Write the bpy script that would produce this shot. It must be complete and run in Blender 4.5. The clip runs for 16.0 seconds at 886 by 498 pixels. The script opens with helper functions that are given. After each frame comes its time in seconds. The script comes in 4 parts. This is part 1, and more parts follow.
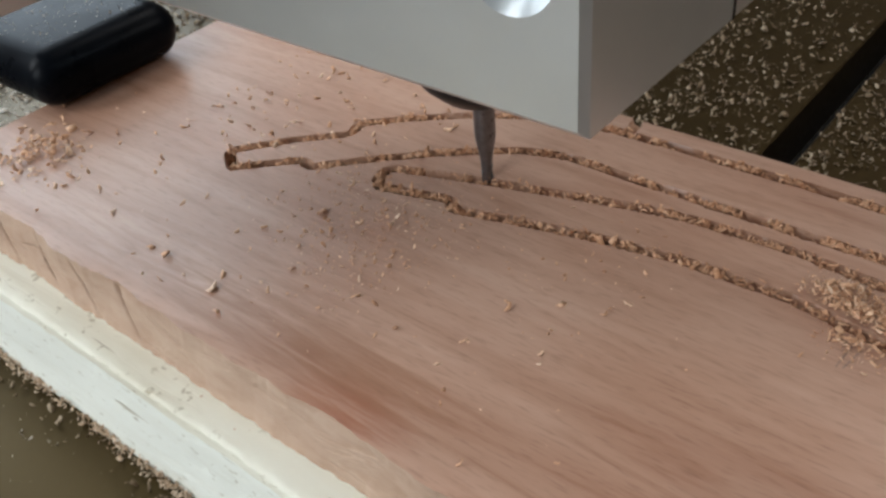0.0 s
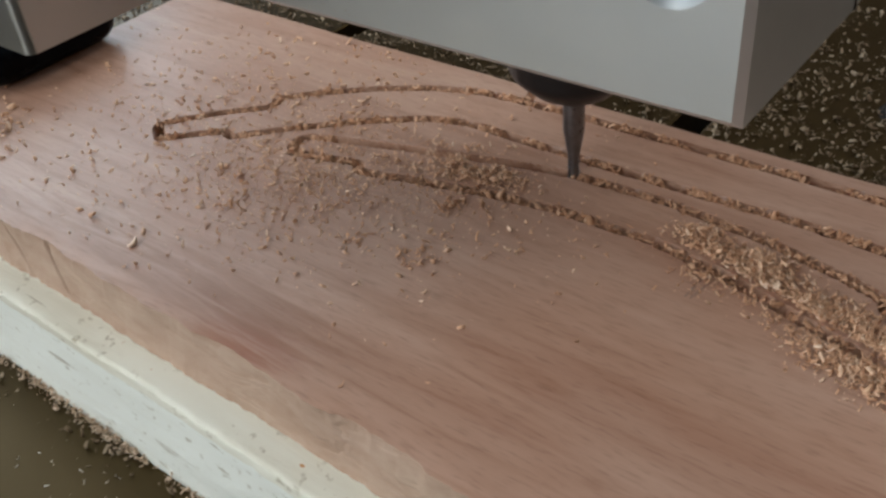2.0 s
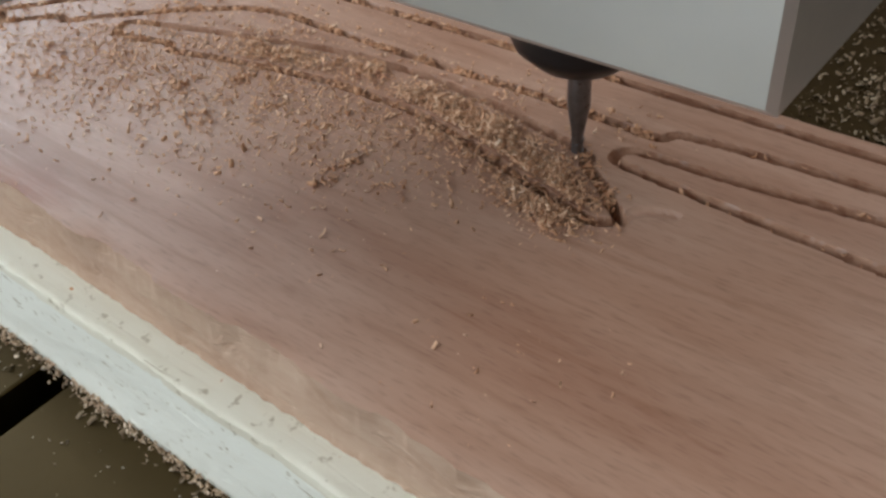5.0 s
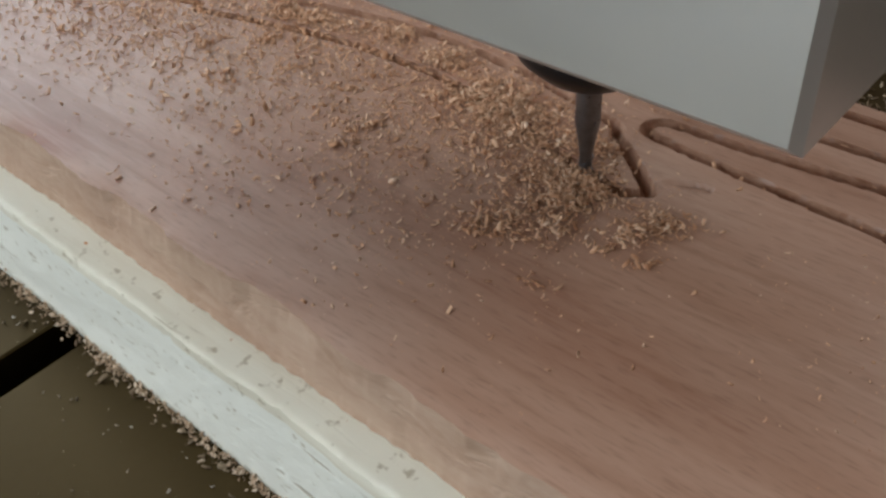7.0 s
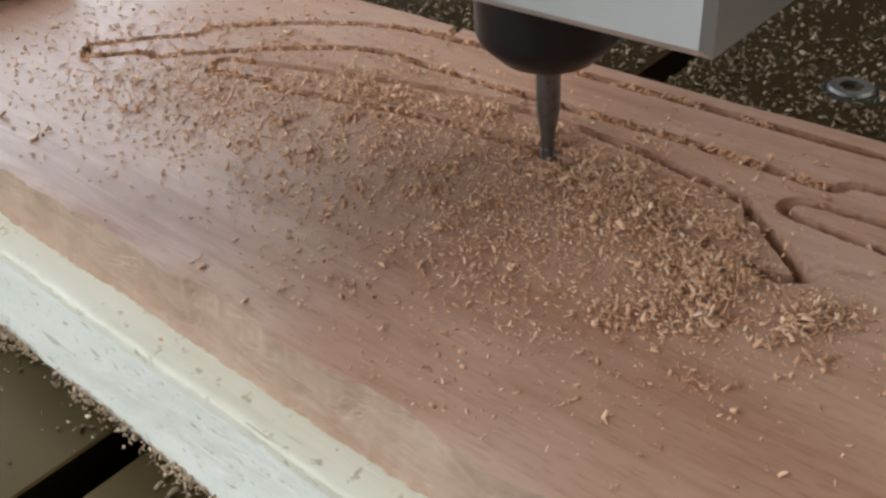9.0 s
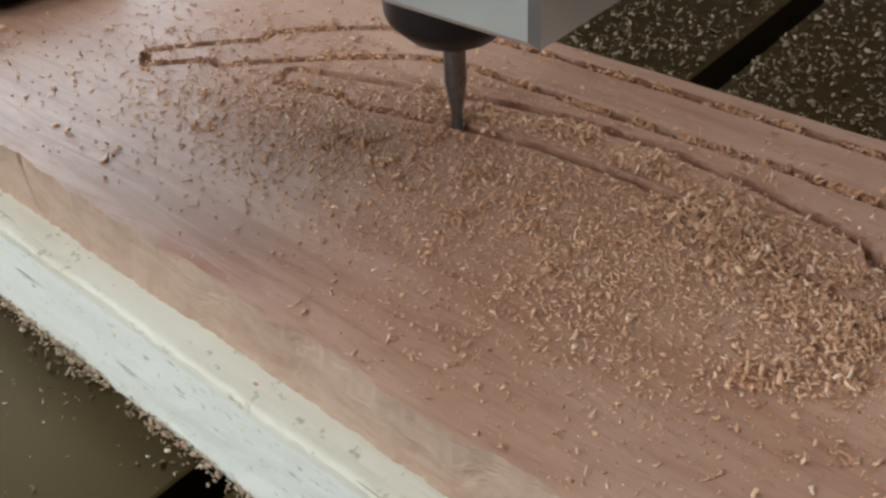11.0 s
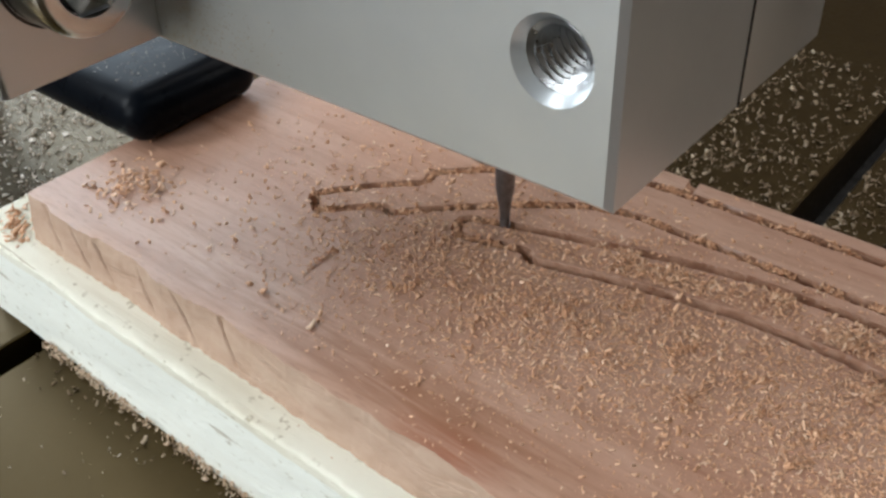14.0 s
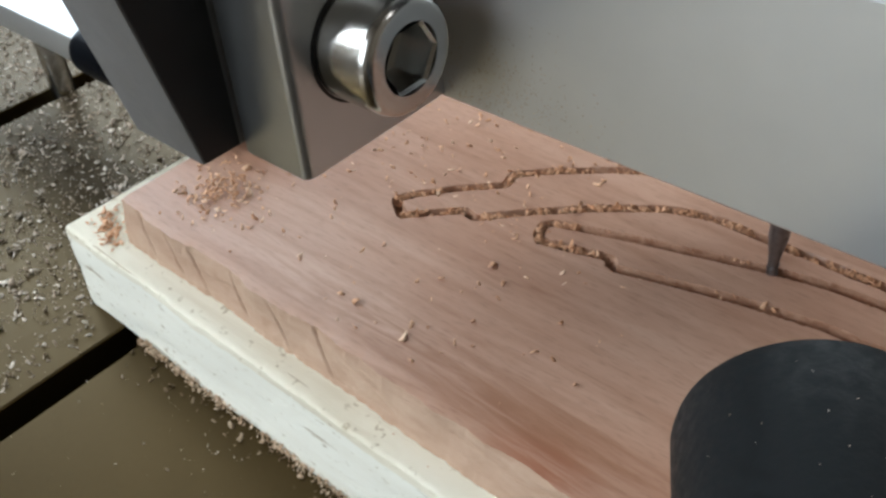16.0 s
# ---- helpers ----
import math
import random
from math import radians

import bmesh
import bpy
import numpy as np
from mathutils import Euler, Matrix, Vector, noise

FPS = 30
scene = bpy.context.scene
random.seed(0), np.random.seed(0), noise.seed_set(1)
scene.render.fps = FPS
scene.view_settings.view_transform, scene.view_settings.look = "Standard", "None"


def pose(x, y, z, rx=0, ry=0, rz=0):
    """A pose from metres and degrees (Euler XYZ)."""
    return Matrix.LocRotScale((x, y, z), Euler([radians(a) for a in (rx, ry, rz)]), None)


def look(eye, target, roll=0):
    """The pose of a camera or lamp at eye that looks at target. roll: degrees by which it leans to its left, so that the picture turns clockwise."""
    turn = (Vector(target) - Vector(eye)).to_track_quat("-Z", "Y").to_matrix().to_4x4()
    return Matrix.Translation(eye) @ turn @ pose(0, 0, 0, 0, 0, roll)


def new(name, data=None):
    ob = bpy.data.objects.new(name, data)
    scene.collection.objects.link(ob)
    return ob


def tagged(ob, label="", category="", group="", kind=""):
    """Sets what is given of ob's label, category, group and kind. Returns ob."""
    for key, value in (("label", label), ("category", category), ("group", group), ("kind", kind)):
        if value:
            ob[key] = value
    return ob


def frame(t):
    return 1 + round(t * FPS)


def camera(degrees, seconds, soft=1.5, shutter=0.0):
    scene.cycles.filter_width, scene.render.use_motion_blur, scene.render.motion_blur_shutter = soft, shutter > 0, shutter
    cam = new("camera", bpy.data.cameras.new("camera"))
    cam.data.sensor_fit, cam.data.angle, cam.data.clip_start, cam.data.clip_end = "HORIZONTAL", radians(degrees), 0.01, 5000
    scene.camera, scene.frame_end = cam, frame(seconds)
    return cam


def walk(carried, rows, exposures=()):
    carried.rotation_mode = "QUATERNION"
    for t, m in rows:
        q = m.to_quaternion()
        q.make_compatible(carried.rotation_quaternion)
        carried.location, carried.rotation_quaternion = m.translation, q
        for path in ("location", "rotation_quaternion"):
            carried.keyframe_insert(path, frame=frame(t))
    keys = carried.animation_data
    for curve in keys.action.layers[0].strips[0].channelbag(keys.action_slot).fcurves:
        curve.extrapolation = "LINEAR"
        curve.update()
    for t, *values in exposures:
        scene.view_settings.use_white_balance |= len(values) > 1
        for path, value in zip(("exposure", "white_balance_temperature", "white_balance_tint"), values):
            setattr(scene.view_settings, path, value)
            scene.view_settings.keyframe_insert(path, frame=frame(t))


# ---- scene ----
cam = camera(49.37, 16.0, soft=2.7)
PATH = [
    (0, (0.00308, 0.00375, 0.08059), (-0.2609, 0.2988, -0.2248), -5.42),
    (0.5, (0.00546, 0.00174, 0.07472), (-0.2562, 0.2948, -0.2346), -6.06),
    (1, (0.00542, 0.00002, 0.07558), (-0.2571, 0.2920, -0.2340), -6.60),
    (1.5, (0.00782, 0.00028, 0.07907), (-0.2550, 0.2970, -0.2258), -5.86),
    (2, (0.02168, 0.00071, 0.08152), (-0.2377, 0.3003, -0.2234), -5.78),
    (2.5, (0.03330, 0.00242, 0.08073), (-0.2232, 0.3058, -0.2229), -5.87),
    (3, (0.04043, 0.00592, 0.08027), (-0.2121, 0.3086, -0.2273), -5.88),
    (3.5, (0.04554, 0.00630, 0.07827), (-0.2033, 0.3055, -0.2357), -5.39),
    (4, (0.05133, 0.00578, 0.08038), (-0.1948, 0.3046, -0.2360), -4.90),
    (4.5, (0.05374, 0.00257, 0.08019), (-0.1926, 0.3020, -0.2355), -3.81),
    (5, (0.06111, 0.00306, 0.07772), (-0.1876, 0.2951, -0.2430), -4.21),
    (5.2, (0.06351, 0.00143, 0.07793), (-0.1813, 0.2944, -0.2449), -3.78),
    (7.5, (0.05963, 0.00761, 0.07186), (-0.2026, 0.2855, -0.2507), -3.58),
    (8, (0.05064, 0.01056, 0.07546), (-0.2095, 0.2922, -0.2455), -3.36),
    (8.5, (0.04413, 0.00740, 0.07180), (-0.2256, 0.3005, -0.2304), -3.71),
    (8.7, (0.04395, 0.00315, 0.06506), (-0.2328, 0.3064, -0.2204), -3.75),
    (11, (0.02725, 0.00189, 0.07109), (-0.2392, 0.2963, -0.2327), -3.33),
    (11.5, (0.01961, 0.00138, 0.06973), (-0.2466, 0.2984, -0.2317), -3.59),
    (12, (0.01133, -0.00047, 0.06735), (-0.2515, 0.3008, -0.2329), -3.26),
    (12.5, (0.00563, -0.00297, 0.07219), (-0.2564, 0.2988, -0.2283), -2.64),
    (13, (0.00049, -0.00395, 0.07952), (-0.2615, 0.2997, -0.2190), -1.95),
    (13.5, (-0.00591, -0.00664, 0.07892), (-0.2694, 0.2924, -0.2230), -2.29),
    (14, (-0.00364, -0.00989, 0.09191), (-0.2640, 0.2951, -0.2068), -2.20),
    (14.5, (-0.00144, -0.00921, 0.09848), (-0.2542, 0.2804, -0.2213), -3.35),
    (15, (-0.01017, -0.01188, 0.10216), (-0.2679, 0.2755, -0.2157), -4.37),
    (15.5, (-0.01300, -0.01200, 0.10400), (-0.2795, 0.27175, -0.2100), -4.60),
    (16, (-0.01031, -0.01099, 0.10260), (-0.2780, 0.2642, -0.2177), -5.07),
]
EXPOSURES = [(0, -0.2), (0.5, -0.2), (1, -0.33), (1.5, -0.4), (2, -0.52), (2.5, -0.4), (3, -0.3), (3.5, -0.25), (4, -0.25), (4.5, -0.42), (5, -0.46), (7.5, -0.6), (8, -0.5), (8.5, -0.3), (11, -0.36), (11.5, -0.26), (12, -0.26), (12.5, -0.22), (13.5, -0.09), (14, -0.02), (14.5, -0.24), (15, -0.15), (15.5, -0.28), (16, -0.16)]
walk(cam, [(t, look(eye, target, roll)) for t, eye, target, roll in PATH], EXPOSURES)

# ---- world, lamps added in unseen openings ----
MM = 0.001
world = bpy.data.worlds.new("world")
scene.world = world
world.use_nodes = True
wn = world.node_tree.nodes
sky = wn.new("ShaderNodeTexSky")
sky.sky_type, sky.sun_disc = "NISHITA", False
sky.sun_elevation, sky.sun_rotation = radians(38), radians(200)
wn["Background"].inputs["Strength"].default_value = 0.07
world.node_tree.links.new(sky.outputs["Color"], wn["Background"].inputs["Color"])

# the room is out of view; its openings are set to hold added lamps
CEILING_OPENING = (-0.45, 0.75, 1.0, 2.2)  # opening in the ceiling
ROOM = (-0.55, 0.9, -0.9, 2.6, -0.95, 2.2)  # x0 x1 y0 y1 z0 z1
# unseen openings in the south, the east and the west wall: from, to, sill, head
WALL_OPENINGS = {"y0": [(-0.46, -0.02, 0.12, 0.74)], "x1": [(0.25, 1.25, 0.6, 1.4)], "x0": [(-0.57, -0.15, 0.30, 0.78), (0.04, 0.52, 0.04, 0.75)]}


def added_lamp(name, place, target, w, h, watts, colour):
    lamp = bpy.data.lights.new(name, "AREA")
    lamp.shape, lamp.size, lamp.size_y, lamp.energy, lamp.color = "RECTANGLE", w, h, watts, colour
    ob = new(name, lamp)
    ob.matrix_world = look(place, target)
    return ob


# lamps added by eye where cast shadows and sheen suggest a source
added_lamp("added_light_south", (-0.24, -0.86, 0.43), (-0.24, 0, 0.43), 0.42, 0.60, 6.5, (0.88, 0.95, 1.0))
added_lamp("added_light_west_near", (-0.51, -0.36, 0.54), (0, -0.36, 0.54), 0.40, 0.46, 10.5, (0.89, 0.955, 1.0))
added_lamp("added_light_west_far", (-0.51, 0.27, 0.50), (0, 0.27, 0.50), 0.34, 0.36, 1.3, (0.86, 0.94, 1.0))
# second lamp in the same opening, added for sheen on the board
added_lamp("added_light_west_low", (-0.51, 0.20, 0.17), (0, 0.20, 0.17), 0.32, 0.24, 1.3, (0.76, 0.89, 1.0))
# east and overhead lamps are added fill; neither fixture is known
added_lamp("added_light_east", (0.86, 0.75, 1.0), (0, 0.75, 1.0), 0.95, 0.75, 9, (1.0, 0.97, 0.93))
added_lamp("added_light_overhead", (0.15, 1.6, 2.19), (0.15, 1.601, 0), 1.15, 1.15, 18, (1.0, 0.96, 0.92))

# ---- materials ----


def material(name, rough=0.5, metal=0.0, spec=0.5):
    m = bpy.data.materials.new(name)
    m.use_nodes = True
    nt = m.node_tree
    b = nt.nodes["Principled BSDF"]
    b.inputs["Roughness"].default_value, b.inputs["Metallic"].default_value = rough, metal
    b.inputs["Specular IOR Level"].default_value = spec
    return m, nt, b


def coords(nt, scale, rot=(0, 0, 0), loc=(0, 0, 0)):
    tc, mp = nt.nodes.new("ShaderNodeTexCoord"), nt.nodes.new("ShaderNodeMapping")
    mp.inputs["Scale"].default_value, mp.inputs["Rotation"].default_value = scale, rot
    mp.inputs["Location"].default_value = loc
    nt.links.new(tc.outputs["Object"], mp.inputs["Vector"])
    return mp.outputs["Vector"]


def noise_tex(nt, vec, scale=1.0, detail=4.0, rough=0.55, distort=0.0):
    n = nt.nodes.new("ShaderNodeTexNoise")
    n.inputs["Scale"].default_value, n.inputs["Detail"].default_value = scale, detail
    n.inputs["Roughness"].default_value, n.inputs["Distortion"].default_value = rough, distort
    nt.links.new(vec, n.inputs["Vector"])
    return n.outputs["Fac"]


def ramp(nt, fac, stops):
    r = nt.nodes.new("ShaderNodeValToRGB")
    els = r.color_ramp.elements
    while len(els) < len(stops):
        els.new(0.5)
    for e, (p, c) in zip(els, stops):
        e.position, e.color = p, (*c, 1.0)
    nt.links.new(fac, r.inputs["Fac"])
    return r.outputs["Color"]


def mix(nt, a, b, fac, mode="MIX"):
    n = nt.nodes.new("ShaderNodeMix")
    n.data_type, n.blend_type = "RGBA", mode
    for socket, v in ((n.inputs[0], fac), (n.inputs[6], a), (n.inputs[7], b)):
        if isinstance(v, (int, float)):
            socket.default_value = v
        elif isinstance(v, tuple):
            socket.default_value = (*v, 1.0)
        else:
            nt.links.new(v, socket)
    return n.outputs[2]


def bump(nt, b, height, strength, distance):
    n = nt.nodes.new("ShaderNodeBump")
    n.inputs["Strength"].default_value, n.inputs["Distance"].default_value = strength, distance
    nt.links.new(height, n.inputs["Height"])
    nt.links.new(n.outputs["Normal"], b.inputs["Normal"])


def spot(nt, centre, size):
    """1 inside an oval round a place on the object, fading to 0."""
    g = nt.nodes.new("ShaderNodeTexGradient")
    g.gradient_type = "SPHERICAL"
    sc = tuple(1 / (s * MM) for s in size)
    v = coords(nt, sc, loc=tuple(-c * MM * k for c, k in zip(centre, sc)))
    nt.links.new(v, g.inputs["Vector"])
    return g.outputs["Fac"]


def times(nt, a, b):
    n = nt.nodes.new("ShaderNodeMath")
    n.operation, n.use_clamp = "MULTIPLY", True
    for s, v in zip(n.inputs, (a, b)):
        if isinstance(v, (int, float)):
            s.default_value = v
        else:
            nt.links.new(v, s)
    return n.outputs[0]


def wood_top():
    m, nt, b = material("pink_hardwood", 0.40, 0, 0.5)
    broad = noise_tex(nt, coords(nt, (9, 85, 60), (0, 0, radians(0.8))), 1, 4, 0.55, 1.2)
    streak = noise_tex(nt, coords(nt, (38, 470, 200), (0, 0, radians(0.8))), 1, 5, 0.62, 0.9)
    pore = noise_tex(nt, coords(nt, (330, 2600, 900), (0, 0, radians(0.8))), 1, 2, 0.5)
    cloud = noise_tex(nt, coords(nt, (22, 30, 30)), 1, 2, 0.5)
    c = ramp(nt, streak, [(0.30, (0.295, 0.144, 0.086)), (0.47, (0.422, 0.243, 0.168)), (0.72, (0.496, 0.310, 0.225))])
    c2 = ramp(nt, broad, [(0.30, (0.300, 0.144, 0.088)), (0.52, (0.422, 0.246, 0.170)), (0.72, (0.510, 0.334, 0.250))])
    c = mix(nt, c, c2, 0.5)
    c = mix(nt, c, (0.72, 0.60, 0.51), times(nt, ramp(nt, cloud, [(0.45, (0, 0, 0)), (0.7, (1, 1, 1))]), 0.16))
    c = mix(nt, c, ramp(nt, pore, [(0.30, (0.62, 0.56, 0.54)), (0.46, (1, 1, 1))]), 0.5, "MULTIPLY")
    c = mix(nt, c, (0.27, 0.075, 0.03), times(nt, spot(nt, (-57, 52.5, 0), (11, 4.6, 20)), times(nt, ramp(nt, streak, [(0.42, (1, 1, 1)), (0.62, (0.25, 0.25, 0.25))]), 1.5)))
    c = mix(nt, c, (0.25, 0.11, 0.055), times(nt, spot(nt, (-88, 58, 0), (55, 10, 30)), times(nt, ramp(nt, streak, [(0.4, (1, 1, 1)), (0.6, (0, 0, 0))]), 0.5)))
    c = mix(nt, c, (0.26, 0.115, 0.058), times(nt, spot(nt, (-63, 56, 0), (30, 8.5, 30)), times(nt, ramp(nt, streak, [(0.38, (1, 1, 1)), (0.65, (0.3, 0.3, 0.3))]), 0.6)))
    nt.links.new(c, b.inputs["Base Color"])
    bump(nt, b, mix(nt, pore, streak, 0.5), 0.13, 0.0002)
    return m


def wood_cut():
    m, nt, b = material("fuzzy_milled_wood", 0.85, 0, 0.15)
    n = noise_tex(nt, coords(nt, (420, 420, 700)), 1, 3, 0.6)
    nt.links.new(ramp(nt, n, [(0.3, (0.30, 0.155, 0.098)), (0.5, (0.42, 0.245, 0.165)), (0.72, (0.52, 0.335, 0.24))]), b.inputs["Base Color"])
    bump(nt, b, n, 0.45, 0.0004)
    return m


def wood_sawn():
    m, nt, b = material("sawn_wood_edge", 0.75, 0, 0.25)
    n = noise_tex(nt, coords(nt, (140, 300, 420), (0, radians(-35), 0)), 1, 5, 0.65, 0.5)
    big = noise_tex(nt, coords(nt, (45, 60, 120)), 1, 3, 0.5)
    c = ramp(nt, n, [(0.28, (0.38, 0.245, 0.172)), (0.48, (0.475, 0.33, 0.242)), (0.72, (0.54, 0.40, 0.31))])
    c = mix(nt, c, ramp(nt, big, [(0.35, (0.54, 0.395, 0.295)), (0.65, (0.45, 0.30, 0.218))]), 0.45)
    torn = noise_tex(nt, coords(nt, (75, 120, 160), (0, radians(-30), 0)), 1, 3, 0.6, 1.5)
    c = mix(nt, c, ramp(nt, torn, [(0.36, (0.72, 0.6, 0.5)), (0.42, (1, 1, 1))]), 0.18, "MULTIPLY")
    nt.links.new(c, b.inputs["Base Color"])
    bump(nt, b, mix(nt, n, ramp(nt, torn, [(0.38, (0, 0, 0)), (0.5, (1, 1, 1))]), 0.45), 0.55, 0.0006)
    return m


def wood_pale(name="pale_softwood", dull=(1.05, 1.09, 1.1), calm=0.35, rough=0.45):
    m, nt, b = material(name, 0.7, 0, 0.25)
    n = noise_tex(nt, coords(nt, (25, 160, 330), (radians(20), 0, 0)), 1, 4, 0.6, 0.6)
    pits = noise_tex(nt, coords(nt, (420, 420, 900)), 1, 3, 0.6)
    c = ramp(nt, n, [(p, (r * dull[0], g * dull[1], bl * dull[2])) for p, (r, g, bl) in ((0.30, (0.58, 0.515, 0.40)), (0.50, (0.72, 0.67, 0.56)), (0.72, (0.76, 0.725, 0.625)))])
    c = mix(nt, c, tuple(v * k for v, k in zip((0.75, 0.70, 0.58), dull)), calm)
    c = mix(nt, c, ramp(nt, pits, [(0.30, (0.55, 0.5, 0.42)), (0.38, (1, 1, 1))]), 0.8, "MULTIPLY")
    crack = noise_tex(nt, coords(nt, (28, 420, 500), (0, 0, radians(-1.2))), 1, 3, 0.55, 0.5)
    thin = ramp(nt, crack, [(0.31, (0, 0, 0)), (0.345, (1, 1, 1))])
    c = mix(nt, c, mix(nt, (0.5, 0.43, 0.34), (1, 1, 1), thin), 0.7, "MULTIPLY")
    nt.links.new(c, b.inputs["Base Color"])
    chew = noise_tex(nt, coords(nt, (260, 190, 260)), 1, 4, 0.65, 0.4)
    bump(nt, b, mix(nt, mix(nt, mix(nt, n, pits, 0.5), chew, 0.4), thin, 0.25), rough, 0.0009)
    return m


def aluminium(name="bead_blasted_aluminium", tone=0.62, rough=0.42, metal=0.85, relief=0.05):
    m, nt, b = material(name, rough, metal, 0.5)
    n = noise_tex(nt, coords(nt, (900, 900, 900)), 1, 3, 0.6)
    w = noise_tex(nt, coords(nt, (60, 60, 60)), 1, 3, 0.5)
    c = ramp(nt, w, [(0.35, (tone * 0.925, tone * 0.98, tone * 1.01)), (0.7, (tone * 0.99, tone * 1.045, tone * 1.075))])
    nt.links.new(c, b.inputs["Base Color"])
    r = ramp(nt, n, [(0.3, (rough - 0.03,) * 3), (0.7, (rough + 0.04,) * 3)])
    nt.links.new(r, b.inputs["Roughness"])
    bump(nt, b, n, relief, 0.0001)
    return m


def plain(name, colour, rough, metal=0.0, var=0.12, scale=300, spec=0.5, relief=0.15):
    m, nt, b = material(name, rough, metal, spec)
    n = noise_tex(nt, coords(nt, (scale,) * 3), 1, 4, 0.6)
    lo, hi = (tuple(min(1, v * k) for v in colour) for k in (1 - var, 1 + var))
    nt.links.new(ramp(nt, n, [(0.3, lo), (0.7, hi)]), b.inputs["Base Color"])
    r = ramp(nt, n, [(0.3, (max(0.02, rough * 0.8),) * 3), (0.7, (min(1, rough * 1.25),) * 3)])
    nt.links.new(r, b.inputs["Roughness"])
    bump(nt, b, n, relief, 0.0002)
    return m


def chip_material(name, stops):
    m, nt, b = material(name, 0.7, 0, 0.25)
    geo = nt.nodes.new("ShaderNodeNewGeometry")
    n = noise_tex(nt, coords(nt, (1500, 1500, 1500)), 1, 2, 0.5)
    c = ramp(nt, geo.outputs["Random Per Island"], stops)
    c = mix(nt, c, ramp(nt, n, [(0.3, (0.78, 0.74, 0.7)), (0.65, (1, 1, 1))]), 0.7, "MULTIPLY")
    nt.links.new(c, b.inputs["Base Color"])
    return m


WOOD_TOP, WOOD_SAWN, WOOD_PALE = wood_top(), wood_sawn(), wood_pale()
WOOD_CUT = wood_cut()
# the same softwood, brightened and cooled to paint daylight onto its face
WOOD_LIT = wood_pale("lit_softwood_face", (1.14, 1.24, 1.36), 0.8, 0.8)
ALU = aluminium(tone=0.76, rough=0.36, metal=0.78)
ALU_BRIGHT = aluminium("smooth_aluminium_bracket", 0.58, 0.33, 0.97, 0.0)
BOLT_GREY = plain("dull_steel_screw", (0.20, 0.20, 0.19), 0.4, 0.9, 0.1, 400)
ALU_GREY = plain("grey_painted_metal", (0.16, 0.16, 0.16), 0.5, 0.0, 0.06, 200)
THREAD = plain("cut_aluminium_thread", (0.50, 0.51, 0.52), 0.3, 1.0, 0.05, 400)
ALU_STRAP = aluminium("bright_aluminium", 0.78, 0.35)
STEEL = plain("zinc_plated_steel", (0.58, 0.585, 0.57), 0.22, 1.0, 0.06, 400)
CARBIDE = plain("dark_tool_steel", (0.20, 0.20, 0.21), 0.32, 0.9, 0.2, 900)
BLACK_NUT = plain("blackened_steel", (0.018, 0.018, 0.02), 0.35, 0.4)
RUBBER = plain("glossy_black_rubber", (0.003, 0.004, 0.006), 0.3, 0.0, 0.3, 120, 0.05, 0.08)
PLASTIC = plain("matt_black_plastic", (0.0055, 0.0075, 0.009), 0.55, 0.0, 0.35, 900, 0.2, 0.3)
# black that paints shade onto the end plate's inner face
PLATE_SHADE = plain("shaded_plate_black", (0.010, 0.010, 0.011), 0.45, 0.0, 0.2, 300, 0.3)
BED = plain("dark_brown_anodised_bed", (0.068, 0.046, 0.018), 0.37, 0.88, 0.06, 700, 0.5, 0.04)
RESIN = plain("orange_resin", (0.50, 0.27, 0.12), 0.5, 0.0, 0.2)
PENCIL = plain("pencil_graphite", (0.25, 0.175, 0.145), 0.6, 0.0)
# near-black colour that puts shade into slots, gaps and recesses
SHADE_BLACK = plain("shade_black", (0.008, 0.008, 0.008), 0.7, 0.0)
# unseen walls and ceiling are kept dim to limit bounced light
WALL = plain("warm_plaster_wall", (0.20, 0.165, 0.125), 0.9, 0, 0.06, 6)
PANEL = plain("dark_unseen_wall", (0.085, 0.050, 0.036), 0.6, 0, 0.2, 8)
CEIL = plain("dim_ceiling_paint", (0.26, 0.24, 0.21), 0.9, 0, 0.04, 6)
FLOOR = plain("brown_floor_boards", (0.16, 0.10, 0.06), 0.6, 0, 0.3, 12)
FRAME = plain("white_window_paint", (0.75, 0.75, 0.73), 0.5, 0, 0.04, 40)
BENCH = plain("bench_board", (0.22, 0.15, 0.09), 0.6, 0, 0.2, 30)
CHIP = chip_material("wood_chip", [(0.0, (0.60, 0.34, 0.20)), (0.35, (0.73, 0.445, 0.28)), (0.75, (0.83, 0.55, 0.365)), (1.0, (0.89, 0.68, 0.51))])
CRUMB = chip_material("groove_crumb", [(0.0, (0.54, 0.29, 0.165)), (0.5, (0.67, 0.385, 0.23)), (1.0, (0.77, 0.49, 0.32))])
# chip colour darkened to paint in the missing shade over the far bed
CHIP_SHADED = chip_material("shade_darkened_chip", [(0.0, (0.17, 0.118, 0.07)), (0.6, (0.27, 0.20, 0.128)), (1.0, (0.46, 0.37, 0.265))])
CHIP_FOOT = chip_material("tan_wood_chip", [(0.0, (0.46, 0.32, 0.21)), (0.5, (0.64, 0.48, 0.34)), (1.0, (0.80, 0.66, 0.51))])
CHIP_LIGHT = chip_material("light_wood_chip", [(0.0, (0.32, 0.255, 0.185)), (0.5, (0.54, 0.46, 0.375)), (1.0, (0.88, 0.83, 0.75))])

